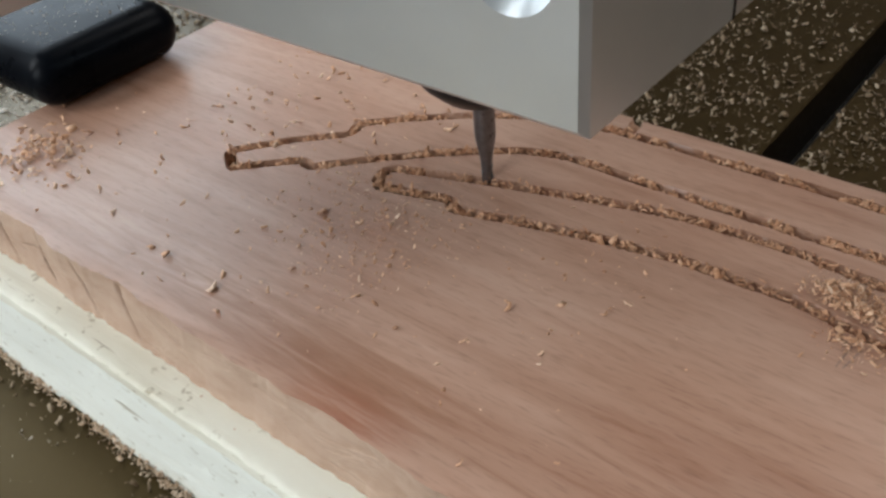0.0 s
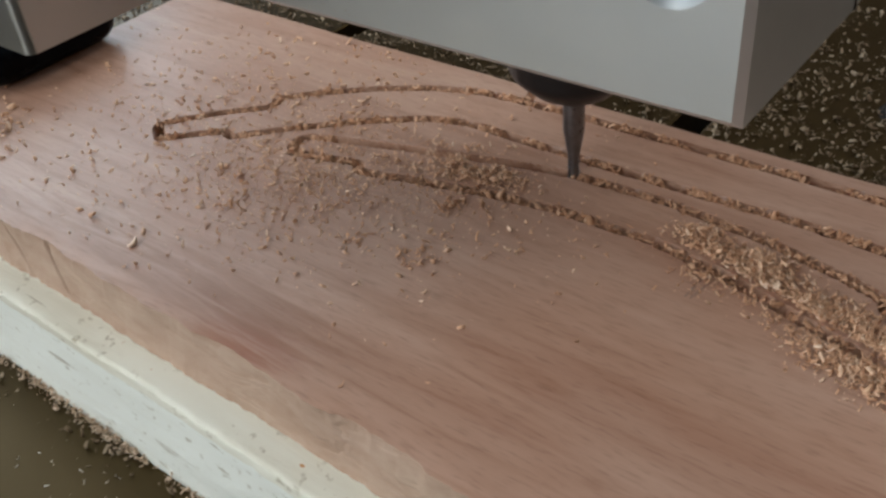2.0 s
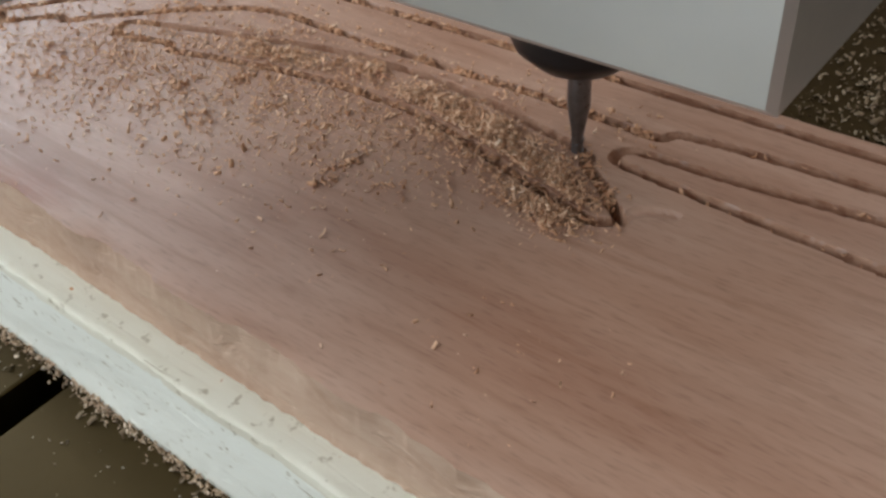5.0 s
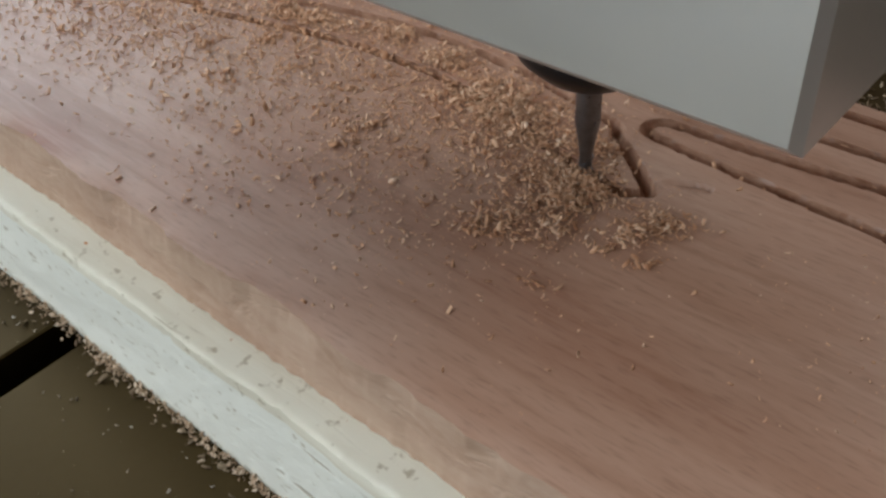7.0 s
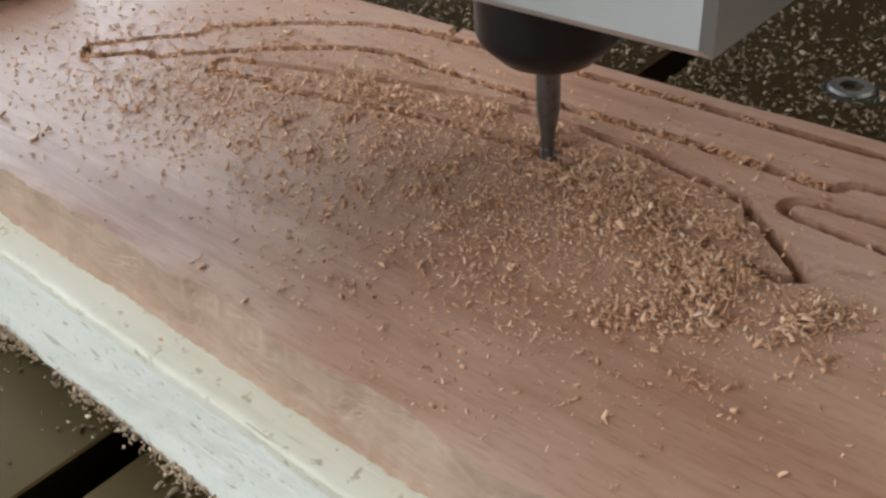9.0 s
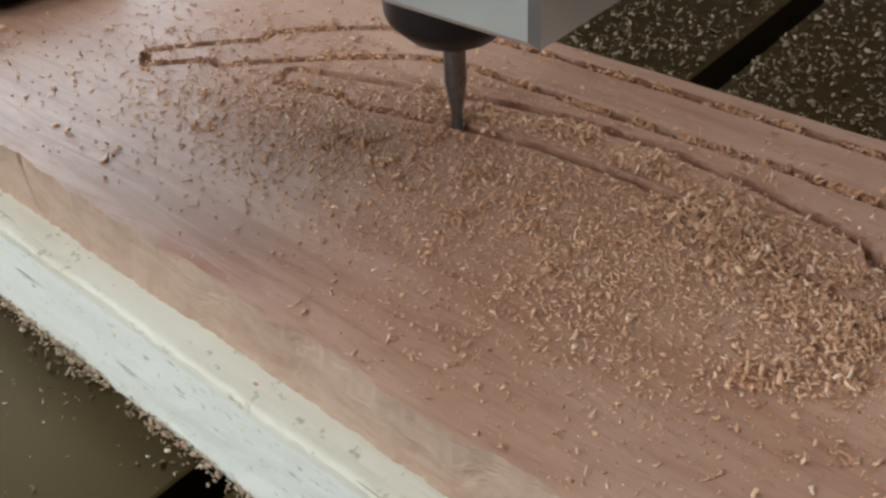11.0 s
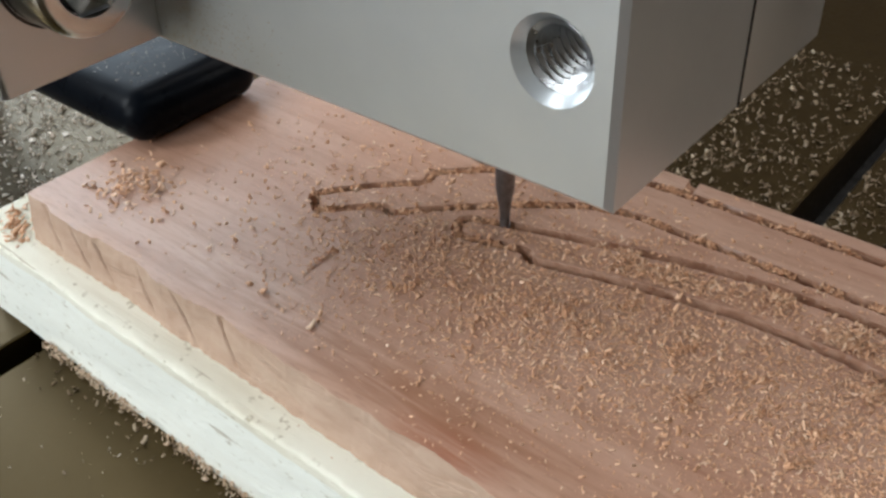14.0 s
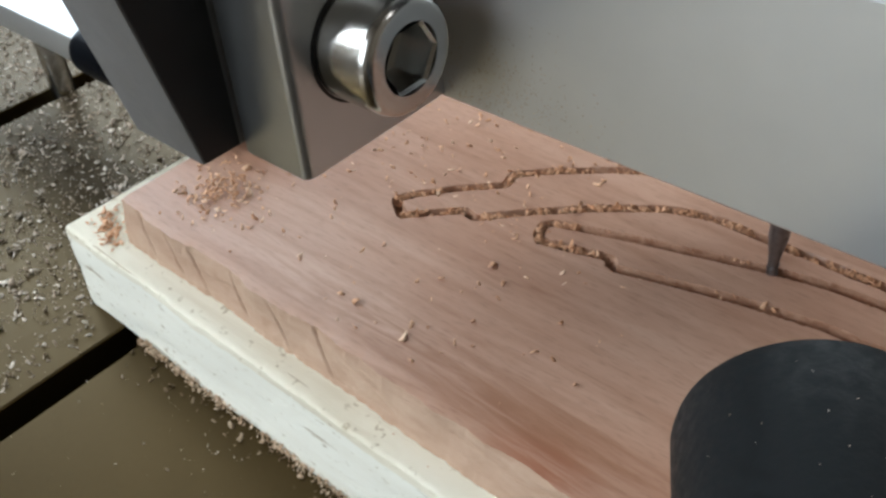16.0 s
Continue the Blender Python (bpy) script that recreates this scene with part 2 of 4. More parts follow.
# ---- mesh helpers, in millimetres ----


def finish(bm, name, mat, smooth=True, angle=35):
    bmesh.ops.scale(bm, vec=(MM, MM, MM), verts=bm.verts)
    bmesh.ops.recalc_face_normals(bm, faces=bm.faces)
    me = bpy.data.meshes.new(name)
    bm.to_mesh(me)
    bm.free()
    for m in (mat if isinstance(mat, (list, tuple)) else [mat]):
        me.materials.append(m)
    if smooth:
        me.polygons.foreach_set("use_smooth", [True] * len(me.polygons))
        me.set_sharp_from_angle(angle=radians(angle))
    return me


def part(name, bm, mat, parent, label="", smooth=True, angle=35):
    ob = new(name, finish(bm, name, mat, smooth, angle))
    ob.parent = parent
    if label:
        tagged(ob, label)
    return ob


def thing(name, bm, mat, label, category, group="", kind="", smooth=True, angle=35):
    return tagged(new(name, finish(bm, name, mat, smooth, angle)), label, category, group, kind)


def holder(name, label, category, group="", kind="", at=(0, 0, 0)):
    ob = new(name)
    ob.empty_display_size = 0.01
    ob.location = Vector(at) * MM
    return tagged(ob, label, category, group, kind)


def box(x0, x1, y0, y1, z0, z1, bev=0.0, seg=2, bm=None):
    bm = bm or bmesh.new()
    made = bmesh.ops.create_cube(bm, size=1)["verts"]
    bmesh.ops.scale(bm, vec=(x1 - x0, y1 - y0, z1 - z0), verts=made)
    bmesh.ops.translate(bm, vec=((x0 + x1) / 2, (y0 + y1) / 2, (z0 + z1) / 2), verts=made)
    if bev:
        edges = list({e for v in made for e in v.link_edges})
        bmesh.ops.bevel(bm, geom=edges, offset=bev, segments=seg, affect="EDGES", profile=0.5)
    return bm


def lathe(profile, seg=40, axis="z", at=(0, 0, 0), bm=None, closed=False, caps=(True, True)):
    """Turns rows of (radius, height) about an axis."""
    bm = bm or bmesh.new()
    rings = []
    for r, h in profile:
        ring = []
        for i in range(seg):
            a = 2 * math.pi * i / seg
            p = (r * math.cos(a), r * math.sin(a), h)
            p = p if axis == "z" else ((h, p[0], p[1]) if axis == "x" else (p[0], h, p[1]))
            ring.append(bm.verts.new([p[k] + at[k] for k in range(3)]))
        rings.append(ring)
    pairs = list(zip(rings, rings[1:])) + ([(rings[-1], rings[0])] if closed else [])
    for a, b in pairs:
        for i in range(seg):
            bm.faces.new((a[i], a[(i + 1) % seg], b[(i + 1) % seg], b[i]))
    if not closed:
        for ring, wanted in zip((rings[0], rings[-1]), caps):
            if wanted:
                bm.faces.new(ring)
    return bm


def prism(outline, x0, x1, bev=0.0):
    """An outline in y and z, pushed through from x0 to x1."""
    bm = bmesh.new()
    a = [bm.verts.new((x0, y, z)) for y, z in outline]
    b = [bm.verts.new((x1, y, z)) for y, z in outline]
    bm.faces.new(a), bm.faces.new(b[::-1])
    n = len(outline)
    for i in range(n):
        bm.faces.new((a[i], b[i], b[(i + 1) % n], a[(i + 1) % n]))
    if bev:
        bmesh.ops.bevel(bm, geom=list(bm.edges), offset=bev, segments=2, affect="EDGES", profile=0.5)
    return bm


# ---- the room ----


def slab(name, x0, x1, y0, y1, z0, z1, mat, label, category):
    return thing(name, box(*(v / MM for v in (x0, x1, y0, y1, z0, z1))), mat, label, category, kind="structure", smooth=False)


def wall_with_opening(name, along, flat0, flat1, a0, a1, opening, label):
    """A wall along x or y, between flat0 and flat1 in its thickness, with one opening through it."""
    z0, z1 = ROOM[4], ROOM[5]
    bm = bmesh.new()
    ends = [a0] + [v for hole in opening for v in hole[:2]] + [a1]
    panels = [(u0, u1, z0, z1) for u0, u1 in zip(ends[0::2], ends[1::2])]
    panels += [(o0, o1, lo, hi) for o0, o1, s, h in opening for lo, hi in ((z0, s), (h, z1))]
    for u0, u1, v0, v1 in panels:
        dims = (u0, u1, flat0, flat1, v0, v1) if along == "x" else (flat0, flat1, u0, u1, v0, v1)
        box(*(v / MM for v in dims), bm=bm)
    wall = thing(name, bm, WALL, label, "wall", kind="structure", smooth=False)
    return wall


def build_room():
    x0, x1, y0, y1, z0, z1 = ROOM
    slab("floor", x0, x1, y0, y1, z0 - 0.1, z0, FLOOR, "plain brown floor of the workshop room", "floor")
    bm = bmesh.new()
    a, b, c, d = CEILING_OPENING
    for dims in ((x0, a, y0, y1), (b, x1, y0, y1), (a, b, y0, c), (a, b, d, y1)):
        box(*(v / MM for v in (*dims, z1, z1 + 0.1)), bm=bm)
    thing("ceiling", bm, CEIL, "plain unseen ceiling with an opening for the added overhead lamp", "ceiling", kind="structure", smooth=False)
    wall_with_opening("wall_east", "y", x1, x1 + 0.15, y0, y1, WALL_OPENINGS["x1"], "plain unseen plaster wall with an opening for an added fill lamp")
    # unseen wall, made dark so the far bed mirrors something dark
    slab("wall_north", x0, x1, y1, y1 + 0.15, z0, z1, PANEL, "plain unseen wall, kept dark brown for the bed to reflect", "wall")
    wall_with_opening("wall_south", "x", y0 - 0.15, y0, x0, x1, WALL_OPENINGS["y0"], "plain unseen plaster wall with a window opening that holds an added lamp")
    wall_with_opening("wall_west", "y", x0 - 0.15, x0, y0, y1, WALL_OPENINGS["x0"], "plain unseen plaster wall with two window openings that hold added lamps")
    for y0_, y1_, z0_, z1_ in WALL_OPENINGS["x0"]:  # glazing bars
        for k in (1, 2):
            zc = z0_ + (z1_ - z0_) * k / 3
            slab("window_bar", x0 + 0.045, x0 + 0.07, y0_, y1_, zc - 0.012, zc + 0.012, FRAME, "white painted glazing bar of the window", "window bar")
    # the bench that carries the machine
    slab("bench", -0.52, 0.6, -0.45, 0.75, ROOM[4], -0.0445, BENCH, "plain brown bench under the milling machine", "bench")


build_room()

# ---- the machine's bed with its slots ----
BED_Z = -29.5
SLOTS = [(-257, -250), (-157, -150), (-57, -50), (43, 50), (143, 150)]


def build_bed():
    bed = holder("machine_bed", "dark brown slotted metal machine bed dusted with chips", "machine bed", at=(0, 0, BED_Z - 15))
    edges = [-420] + [v for s in SLOTS for v in s] + [420]
    for a, b in zip(edges[0::2], edges[1::2]):
        bm = box(a, b, -300, 480, 0.0, 15.0, 0.35, 1)
        part("bed_plate", bm, BED, bed)
    # slot floor blackened to stand for the shade down there
    part("slot_floor", box(-420, 420, -300, 480, -0.5, 2.0), SHADE_BLACK, bed, "floor of the clamping slots, coloured near black for shade", smooth=False)
    bolt = holder("bed_bolt", "zinc plated socket screw sunk in the bed", "screw", at=(-15.2, 199.5, BED_Z))
    bm = lathe([(0.01, -3), (4.6, -3), (4.9, -2.6), (4.9, 0.6), (4.4, 1.1), (2.6, 1.1), (2.6, -1.2), (0.01, -1.2)], 32)
    part("screw_head", bm, BOLT_GREY, bolt)
    # flat black ring in place of a bore's shade round the head
    part("counterbore_shade_ring", lathe([(5.0, 0.05), (5.6, 0.25), (6.4, 0.05)], 32, closed=True), SHADE_BLACK, bolt)


build_bed()

# ---- the grooves cut so far ----
GROOVE_UPPER = [(-107.9, 79.9), (-112.2, 82.9), (-108.9, 87), (-105.3, 91.3), (-98.4, 97.6), (-99.6, 100.6), (-94.5, 105.5),
                (-86, 112), (-77.5, 117), (-68, 120.2), (-55, 121), (-32, 121.4), (0, 121.6), (40, 121.9), (150, 122.4)]
GROOVE_MIDDLE = [(-107.9, 79.9), (-99.6, 87.6), (-97.4, 86.4), (-91, 93), (-82, 101), (-72, 108), (-65, 110.2), (-54, 110.3), (-40, 110.2),
                 (-22, 110.6), (-9, 111.1), (12, 110.2), (13, 112.8), (21.3, 113.8), (31.5, 114.4), (60, 115.6), (150, 118.5)]
GROOVE_FINGER_TOP = [(-84.4, 88.5), (-86.0, 90.2), (-86.4, 93.2), (-78.7, 95.8), (-69, 98.8), (-57, 102.2), (-50.5, 104), (-42, 105.7),
                     (-27, 106.5), (-12, 105.2), (0, 102.8), (5.6, 101.2), (6.2, 99.0), (9.2, 97.4), (16.5, 91)]
GROOVE_FINGER_LOW = [(-84.4, 88.5), (-80.2, 89.4), (-72.6, 91.7), (-71.4, 89.7), (-61.5, 92.4), (-52.5, 94.6), (-40, 96.8), (-24, 97.3),
                     (-14, 95.7), (-4, 93), (8, 89.8), (13.5, 88.7), (16.5, 91)]
GROOVE_LOOP = [(150, 117), (43, 108.6), (21, 106.4), (10, 106), (8.2, 104), (8.8, 102.6), (10.7, 101.9), (23.4, 100.9), (35, 100.2), (60, 98.8), (150, 94.5)]
GROOVE_CURL = [(16.5, 91), (17, 94), (19.4, 95.2), (21.5, 95.8)]
GROOVE_SPUR = [(-60.4, 121), (-60.6, 123), (-61.4, 127)]
GROOVES = [(GROOVE_UPPER, 2.4), (GROOVE_MIDDLE, 2.4), (GROOVE_FINGER_TOP, 2.6), (GROOVE_FINGER_LOW, 2.6), (GROOVE_LOOP, 2.4), (GROOVE_CURL, 0.7), (GROOVE_SPUR, 1.2)]


def rounded(line, step=1.0):
    """Points along a line through the given ones, its corners eased."""
    p = np.array(line, float)
    for _ in range(2):  # corner cutting, at most half a millimetre or so, ends kept
        q = [p[0]]
        for a, b in zip(p[:-1], p[1:]):
            k = min(0.22, 0.9 / max(np.hypot(*(b - a)), 1e-6))
            q += [(1 - k) * a + k * b, k * a + (1 - k) * b]
        q.append(p[-1])
        p = np.array(q)
    return p


BOARD_FRONT = lambda x: 52.4 - 0.0235 * (np.asarray(x) + 153.6)  # noqa: E731
BOARD_X0, BOARD_X1, BOARD_FAR, BOARD_T = -153.6, 190.0, 125.4, 9.5


def groove_depth(x, y):
    """How deep the cutter has gone at each place, in millimetres."""
    depth = np.zeros_like(x)
    for line, deep in GROOVES:
        p = rounded(line)
        near = np.full(x.shape, 99.0)
        for a, b in zip(p[:-1], p[1:]):
            d = b - a
            lo, hi = np.minimum(a, b) - 2.5, np.maximum(a, b) + 2.5
            sel = (x > lo[0]) & (x < hi[0]) & (y > lo[1]) & (y < hi[1])
            if not sel.any():
                continue
            u = np.clip(((x[sel] - a[0]) * d[0] + (y[sel] - a[1]) * d[1]) / max(d @ d, 1e-9), 0, 1)
            near[sel] = np.minimum(near[sel], np.hypot(x[sel] - a[0] - u * d[0], y[sel] - a[1] - u * d[1]))
        wall = np.clip((0.88 - near) / 0.2, 0, 1)
        depth = np.maximum(depth, deep * wall)
    return depth


def wobble(x, y, seed, scale, octaves=3):
    """Smooth noise on plain arrays, about -1 to 1."""
    rng = np.random.RandomState(seed)
    out = 0
    for k in range(octaves):
        f = 2 ** k / scale
        for _ in range(4):
            a, ph = rng.uniform(0, 2 * math.pi), rng.uniform(0, 2 * math.pi)
            s = f * rng.uniform(0.7, 1.4)
            out = out + np.sin(2 * math.pi * s * (x * math.cos(a) + y * math.sin(a)) + ph) / 2 ** k / 4
    return out


def sheet(name, grid, mats, label="", mat_index=None):
    """A mesh object from a grid of places, rows by columns by 3, in millimetres."""
    n, m, _ = grid.shape
    idx = np.arange(n * m).reshape(n, m)
    quads = np.stack([idx[:-1, :-1], idx[:-1, 1:], idx[1:, 1:], idx[1:, :-1]], -1).reshape(-1, 4)
    me = bpy.data.meshes.new(name)
    me.from_pydata((grid.reshape(-1, 3) * MM).tolist(), [], quads.tolist())
    for mt in mats:
        me.materials.append(mt)
    if mat_index is not None:
        me.polygons.foreach_set("material_index", mat_index.astype(np.int32).ravel())
    me.polygons.foreach_set("use_smooth", [True] * len(me.polygons))
    me.set_sharp_from_angle(angle=radians(40))
    me.update()
    return me


def torn(x):
    """How far the saw has torn the front arris back, in steps."""
    return 0.38 * np.tanh(5 * wobble(x, 0 * x, 19, 15, 2)) + 0.1 * np.tanh(6 * wobble(x, 0 * x, 20, 5, 2))


def build_workpiece():
    xs = np.unique(np.concatenate([np.arange(BOARD_X0, -90, 0.25), np.arange(-90, 62, 0.30), np.arange(62, BOARD_X1 + 0.1, 2.0)]))
    xs[-1] = BOARD_X1
    rows_flat, rows_cut = np.linspace(0, 0.36, 18), np.linspace(0.37, 1.0, 165)
    vs = np.concatenate([rows_flat, rows_cut])
    # the section runs: underside at the front, up the sawn face, over the top, down the far face, and back beneath
    front_v = np.linspace(0, 1, 37)
    X, V = np.meshgrid(xs, vs)
    yf = BOARD_FRONT(X) + 0.35 * wobble(X, 0 * X, 3, 30) + 0.07 * wobble(X, 0 * X, 5, 5) + torn(X)
    Y = yf + (BOARD_FAR + 0.25 * wobble(X, 0 * X, 8, 45) - yf) * V
    Z = -groove_depth(X, Y)
    cut = Z < -0.3
    Z = Z + np.where(cut, 0.09 * wobble(X, Y, 11, 3.0) + 0.05 * wobble(X, Y, 12, 1.2), 0.02 * wobble(X, Y, 13, 60))
    # the arris is worn at the front
    Z = Z - np.where(V < 0.02, (1 - V / 0.02) * (0.3 + 0.12 * wobble(X, 0 * X, 15, 9)), 0)
    top = np.stack([X, Y, Z], -1)
    XF, W = np.meshgrid(xs, front_v[:-1])
    zf = -BOARD_T + W * (BOARD_T - 0.5)
    saw = np.sin((XF + 0.75 * zf) * 0.9) * np.clip(wobble(XF, zf, 21, 40) + 0.2, 0, 1)
    slit = np.zeros_like(XF)
    for cx in (-146, -137.5, -131, -119.5, -109, -98.5):
        slit += np.exp(-(((XF + 0.62 * (zf + 4.5) - cx) / 0.24) ** 2)) * np.exp(-(((zf + 4.5) / 3.2) ** 4))
    yfr = BOARD_FRONT(XF) + 0.35 * wobble(XF, 0 * XF, 3, 30) + 0.07 * wobble(XF, 0 * XF, 5, 5)
    yfr = yfr + torn(XF) * W ** 3 - 0.9 * (1 - W) - 0.04 * saw + 1.2 * slit + (0.25 * wobble(XF, 0 * XF, 26, 7.0) + 0.12 * wobble(XF, 0 * XF, 27, 2.6)) * np.clip(1 - 3.0 * W, 0, 1) + 0.12 * wobble(XF, zf, 23, 11) + 0.05 * wobble(XF, zf, 24, 2.2)
    face = np.stack([XF, yfr, zf], -1)
    xr = xs
    back = np.stack([np.stack([xr, top[-1, :, 1], np.full_like(xr, -BOARD_T)], -1)], 0)
    under = np.stack([np.stack([xr, yfr[0], np.full_like(xr, -BOARD_T)], -1)], 0)
    grid = np.concatenate([face, top, back, under], 0)
    mi = np.zeros((grid.shape[0] - 1, grid.shape[1] - 1), int)
    mi[: face.shape[0]] = 1
    mi[-2:] = 1
    lowest = np.minimum(np.minimum(Z[:-1, :-1], Z[1:, 1:]), np.minimum(Z[:-1, 1:], Z[1:, :-1]))
    f = face.shape[0]
    mi[f:f + Z.shape[0] - 1][(lowest < -0.9) & (V[1:, 1:] > 0.1)] = 2
    me = sheet("workpiece_board", grid, [WOOD_TOP, WOOD_SAWN, WOOD_CUT], mat_index=mi)
    # close the two ends
    bm = bmesh.new()
    bm.from_mesh(me)
    bm.verts.ensure_lookup_table()
    n, m = grid.shape[:2]
    for col, flip in ((0, True), (m - 1, False)):
        loop = [bm.verts[r * m + col] for r in range(n - 1)]
        f = bm.faces.new(loop if flip else loop[::-1])
        f.material_index = 1
        bmesh.ops.triangulate(bm, faces=[f])
    bmesh.ops.recalc_face_normals(bm, faces=bm.faces)
    bm.to_mesh(me)
    bm.free()
    ob = tagged(new("workpiece_board", me), "pinkish hardwood board with milled grooves and rough sawn edge", "wooden board")
    for i, (x, y, a, ln) in enumerate(((-15.2, 91.6, 86, 5.2), (-14.3, 91.2, 80, 4.2))):
        mark = box(-ln / 2, ln / 2, -0.07, 0.07, 0.0, 0.03)
        bmesh.ops.rotate(mark, verts=mark.verts, cent=(0, 0, 0), matrix=Matrix.Rotation(radians(a), 3, "Z"))
        bmesh.ops.translate(mark, verts=mark.verts, vec=(x, y, 0.03))
        part("pencil_mark", mark, PENCIL, ob, "faint grey pencil stroke")
    return ob


build_workpiece()


def build_spoilboard():
    """The pale board beneath, wider at the front and at the end."""
    xs = np.arange(-168.6, 191, 1.1)
    zs = np.concatenate([np.linspace(BED_Z, -11.5, 22), np.array([-10.6, -9.85, -9.6, -BOARD_T - 0.04])])
    X, Zf = np.meshgrid(xs, zs)
    base = 46.2 - 0.0185 * (X + 168.6)
    ease = np.array([0] * 22 + [0.03, 0.12, 0.45, 0.95])[:, None]
    Y = base + ease + 0.3 * wobble(X, Zf, 31, 22) + 0.08 * wobble(X, Zf, 32, 5) + 0.03 * wobble(X, Zf, 33, 2.4)
    pit = np.clip(wobble(X, Zf, 34, 7.0) * wobble(X, Zf, 35, 4.0) - 0.28, 0, 1)
    Y = Y + 1.1 * pit
    front = np.stack([X, Y, Zf + np.where(ease > 0, 0.16 * wobble(X, Zf, 36, 6) + 0.18 * wobble(X, Zf, 37, 2.6), 0)], -1)
    XL, V = np.meshgrid(xs, np.linspace(0.06, 1, 90))
    YL = Y[-1:] + (56.5 - Y[-1:]) * V
    split = np.zeros_like(XL)
    for k, (v0, skew) in enumerate(((0.13, 0.0002), (0.23, -0.0003), (0.33, 0.0002))):  # long drying splits along the grain
        split += np.exp(-(((V - v0 - skew * XL - 0.03 * wobble(XL, 0 * XL, 48 + k, 28)) / 0.008) ** 2)) * np.clip(4.0 * wobble(XL, 0 * XL, 41 + k, 34), 0, 1)
    ZL = -BOARD_T - 0.03 - 0.04 * (1 + wobble(XL, YL * 2, 44, 9)) * np.clip(1 - 2.2 * V, 0, 1) - 0.05 * split
    ledge = np.stack([XL, YL, ZL], -1)
    far = np.stack([X[:1], 0 * X[:1] + 131, 0 * X[:1] - BOARD_T - 0.02], -1)
    back = np.stack([X[:1], 0 * X[:1] + 131, 0 * X[:1] + BED_Z], -1)
    grid = np.concatenate([front, ledge, far, back], 0)
    # the end at the left is a little out of true
    grid[:, 0, 0] += 0.3
    mi = np.zeros((grid.shape[0] - 1, grid.shape[1] - 1), int)
    # the front, and below the ends, take the copy with light painted in
    mi[:21] = 1
    me = sheet("spoilboard", grid, [WOOD_PALE, WOOD_LIT], mat_index=mi)
    bm = bmesh.new()
    bm.from_mesh(me)
    bm.verts.ensure_lookup_table()
    n, m = grid.shape[:2]
    for col in (0, m - 1):
        f = bm.faces.new([bm.verts[r * m + col] for r in range(n)])
        f.material_index = 1
        bmesh.ops.triangulate(bm, faces=[f])
    bmesh.ops.recalc_face_normals(bm, faces=bm.faces)
    bm.to_mesh(me)
    bm.free()
    ob = tagged(new("spoilboard", me), "thick pale softwood board with rough dented edge under the workpiece", "wooden board")
    for x, y, r in ((-74, 47.4, 0.8), (-44.4, 46.9, 0.9), (6.1, 47.0, 1.2), (-14, 47.4, 0.8), (-90, 47.6, 0.7), (-82, 48.7, 0.6)):
        bm = lathe([(0.01, 0.16), (0.5 * r, 0.12), (r, -0.35)], 12, at=(0, 0, 0), caps=(True, False))
        bmesh.ops.scale(bm, verts=bm.verts, vec=(1.5, 0.8, 1))
        bmesh.ops.translate(bm, verts=bm.verts, vec=(x, y, -BOARD_T - 0.2))
        part("resin_spot", bm, RESIN, ob, "small orange resin spot")


build_spoilboard()

# ---- the clamp at the board's end ----


def build_clamp():
    clamp = holder("hold_down_clamp", "aluminium clamp strap with a glossy black rubber nose on the board", "clamp", at=(0, 0, 0))
    part("strap", box(-300, -196, 75.5, 102.5, 1.5, 8.5, 0.6), ALU_STRAP, clamp, "bright aluminium strap")
    bm = box(-203, -146.5, 72.6, 104, 0.05, 11.0, 5.4, 8)
    part("rubber_nose", bm, RUBBER, clamp, "glossy black rubber coating, dusty on top")
    stud = part("stud", lathe([(3.4, BED_Z - 8), (3.4, 14), (2.9, 14.6), (0.01, 14.6)][::1], 24, at=(-253.5, 92, 0)), STEEL, clamp, "zinc plated threaded stud")
    nut = lathe([(6.4, 8.5), (6.6, 9.0), (6.6, 14.2), (6.2, 14.8), (3.5, 14.8)], 6, at=(-253.5, 92, 0))
    part("nut", nut, STEEL, clamp, "zinc plated hexagon nut")
    return clamp


build_clamp()

# ---- the milling head, about the cutter's axis; z is above the board's top ----


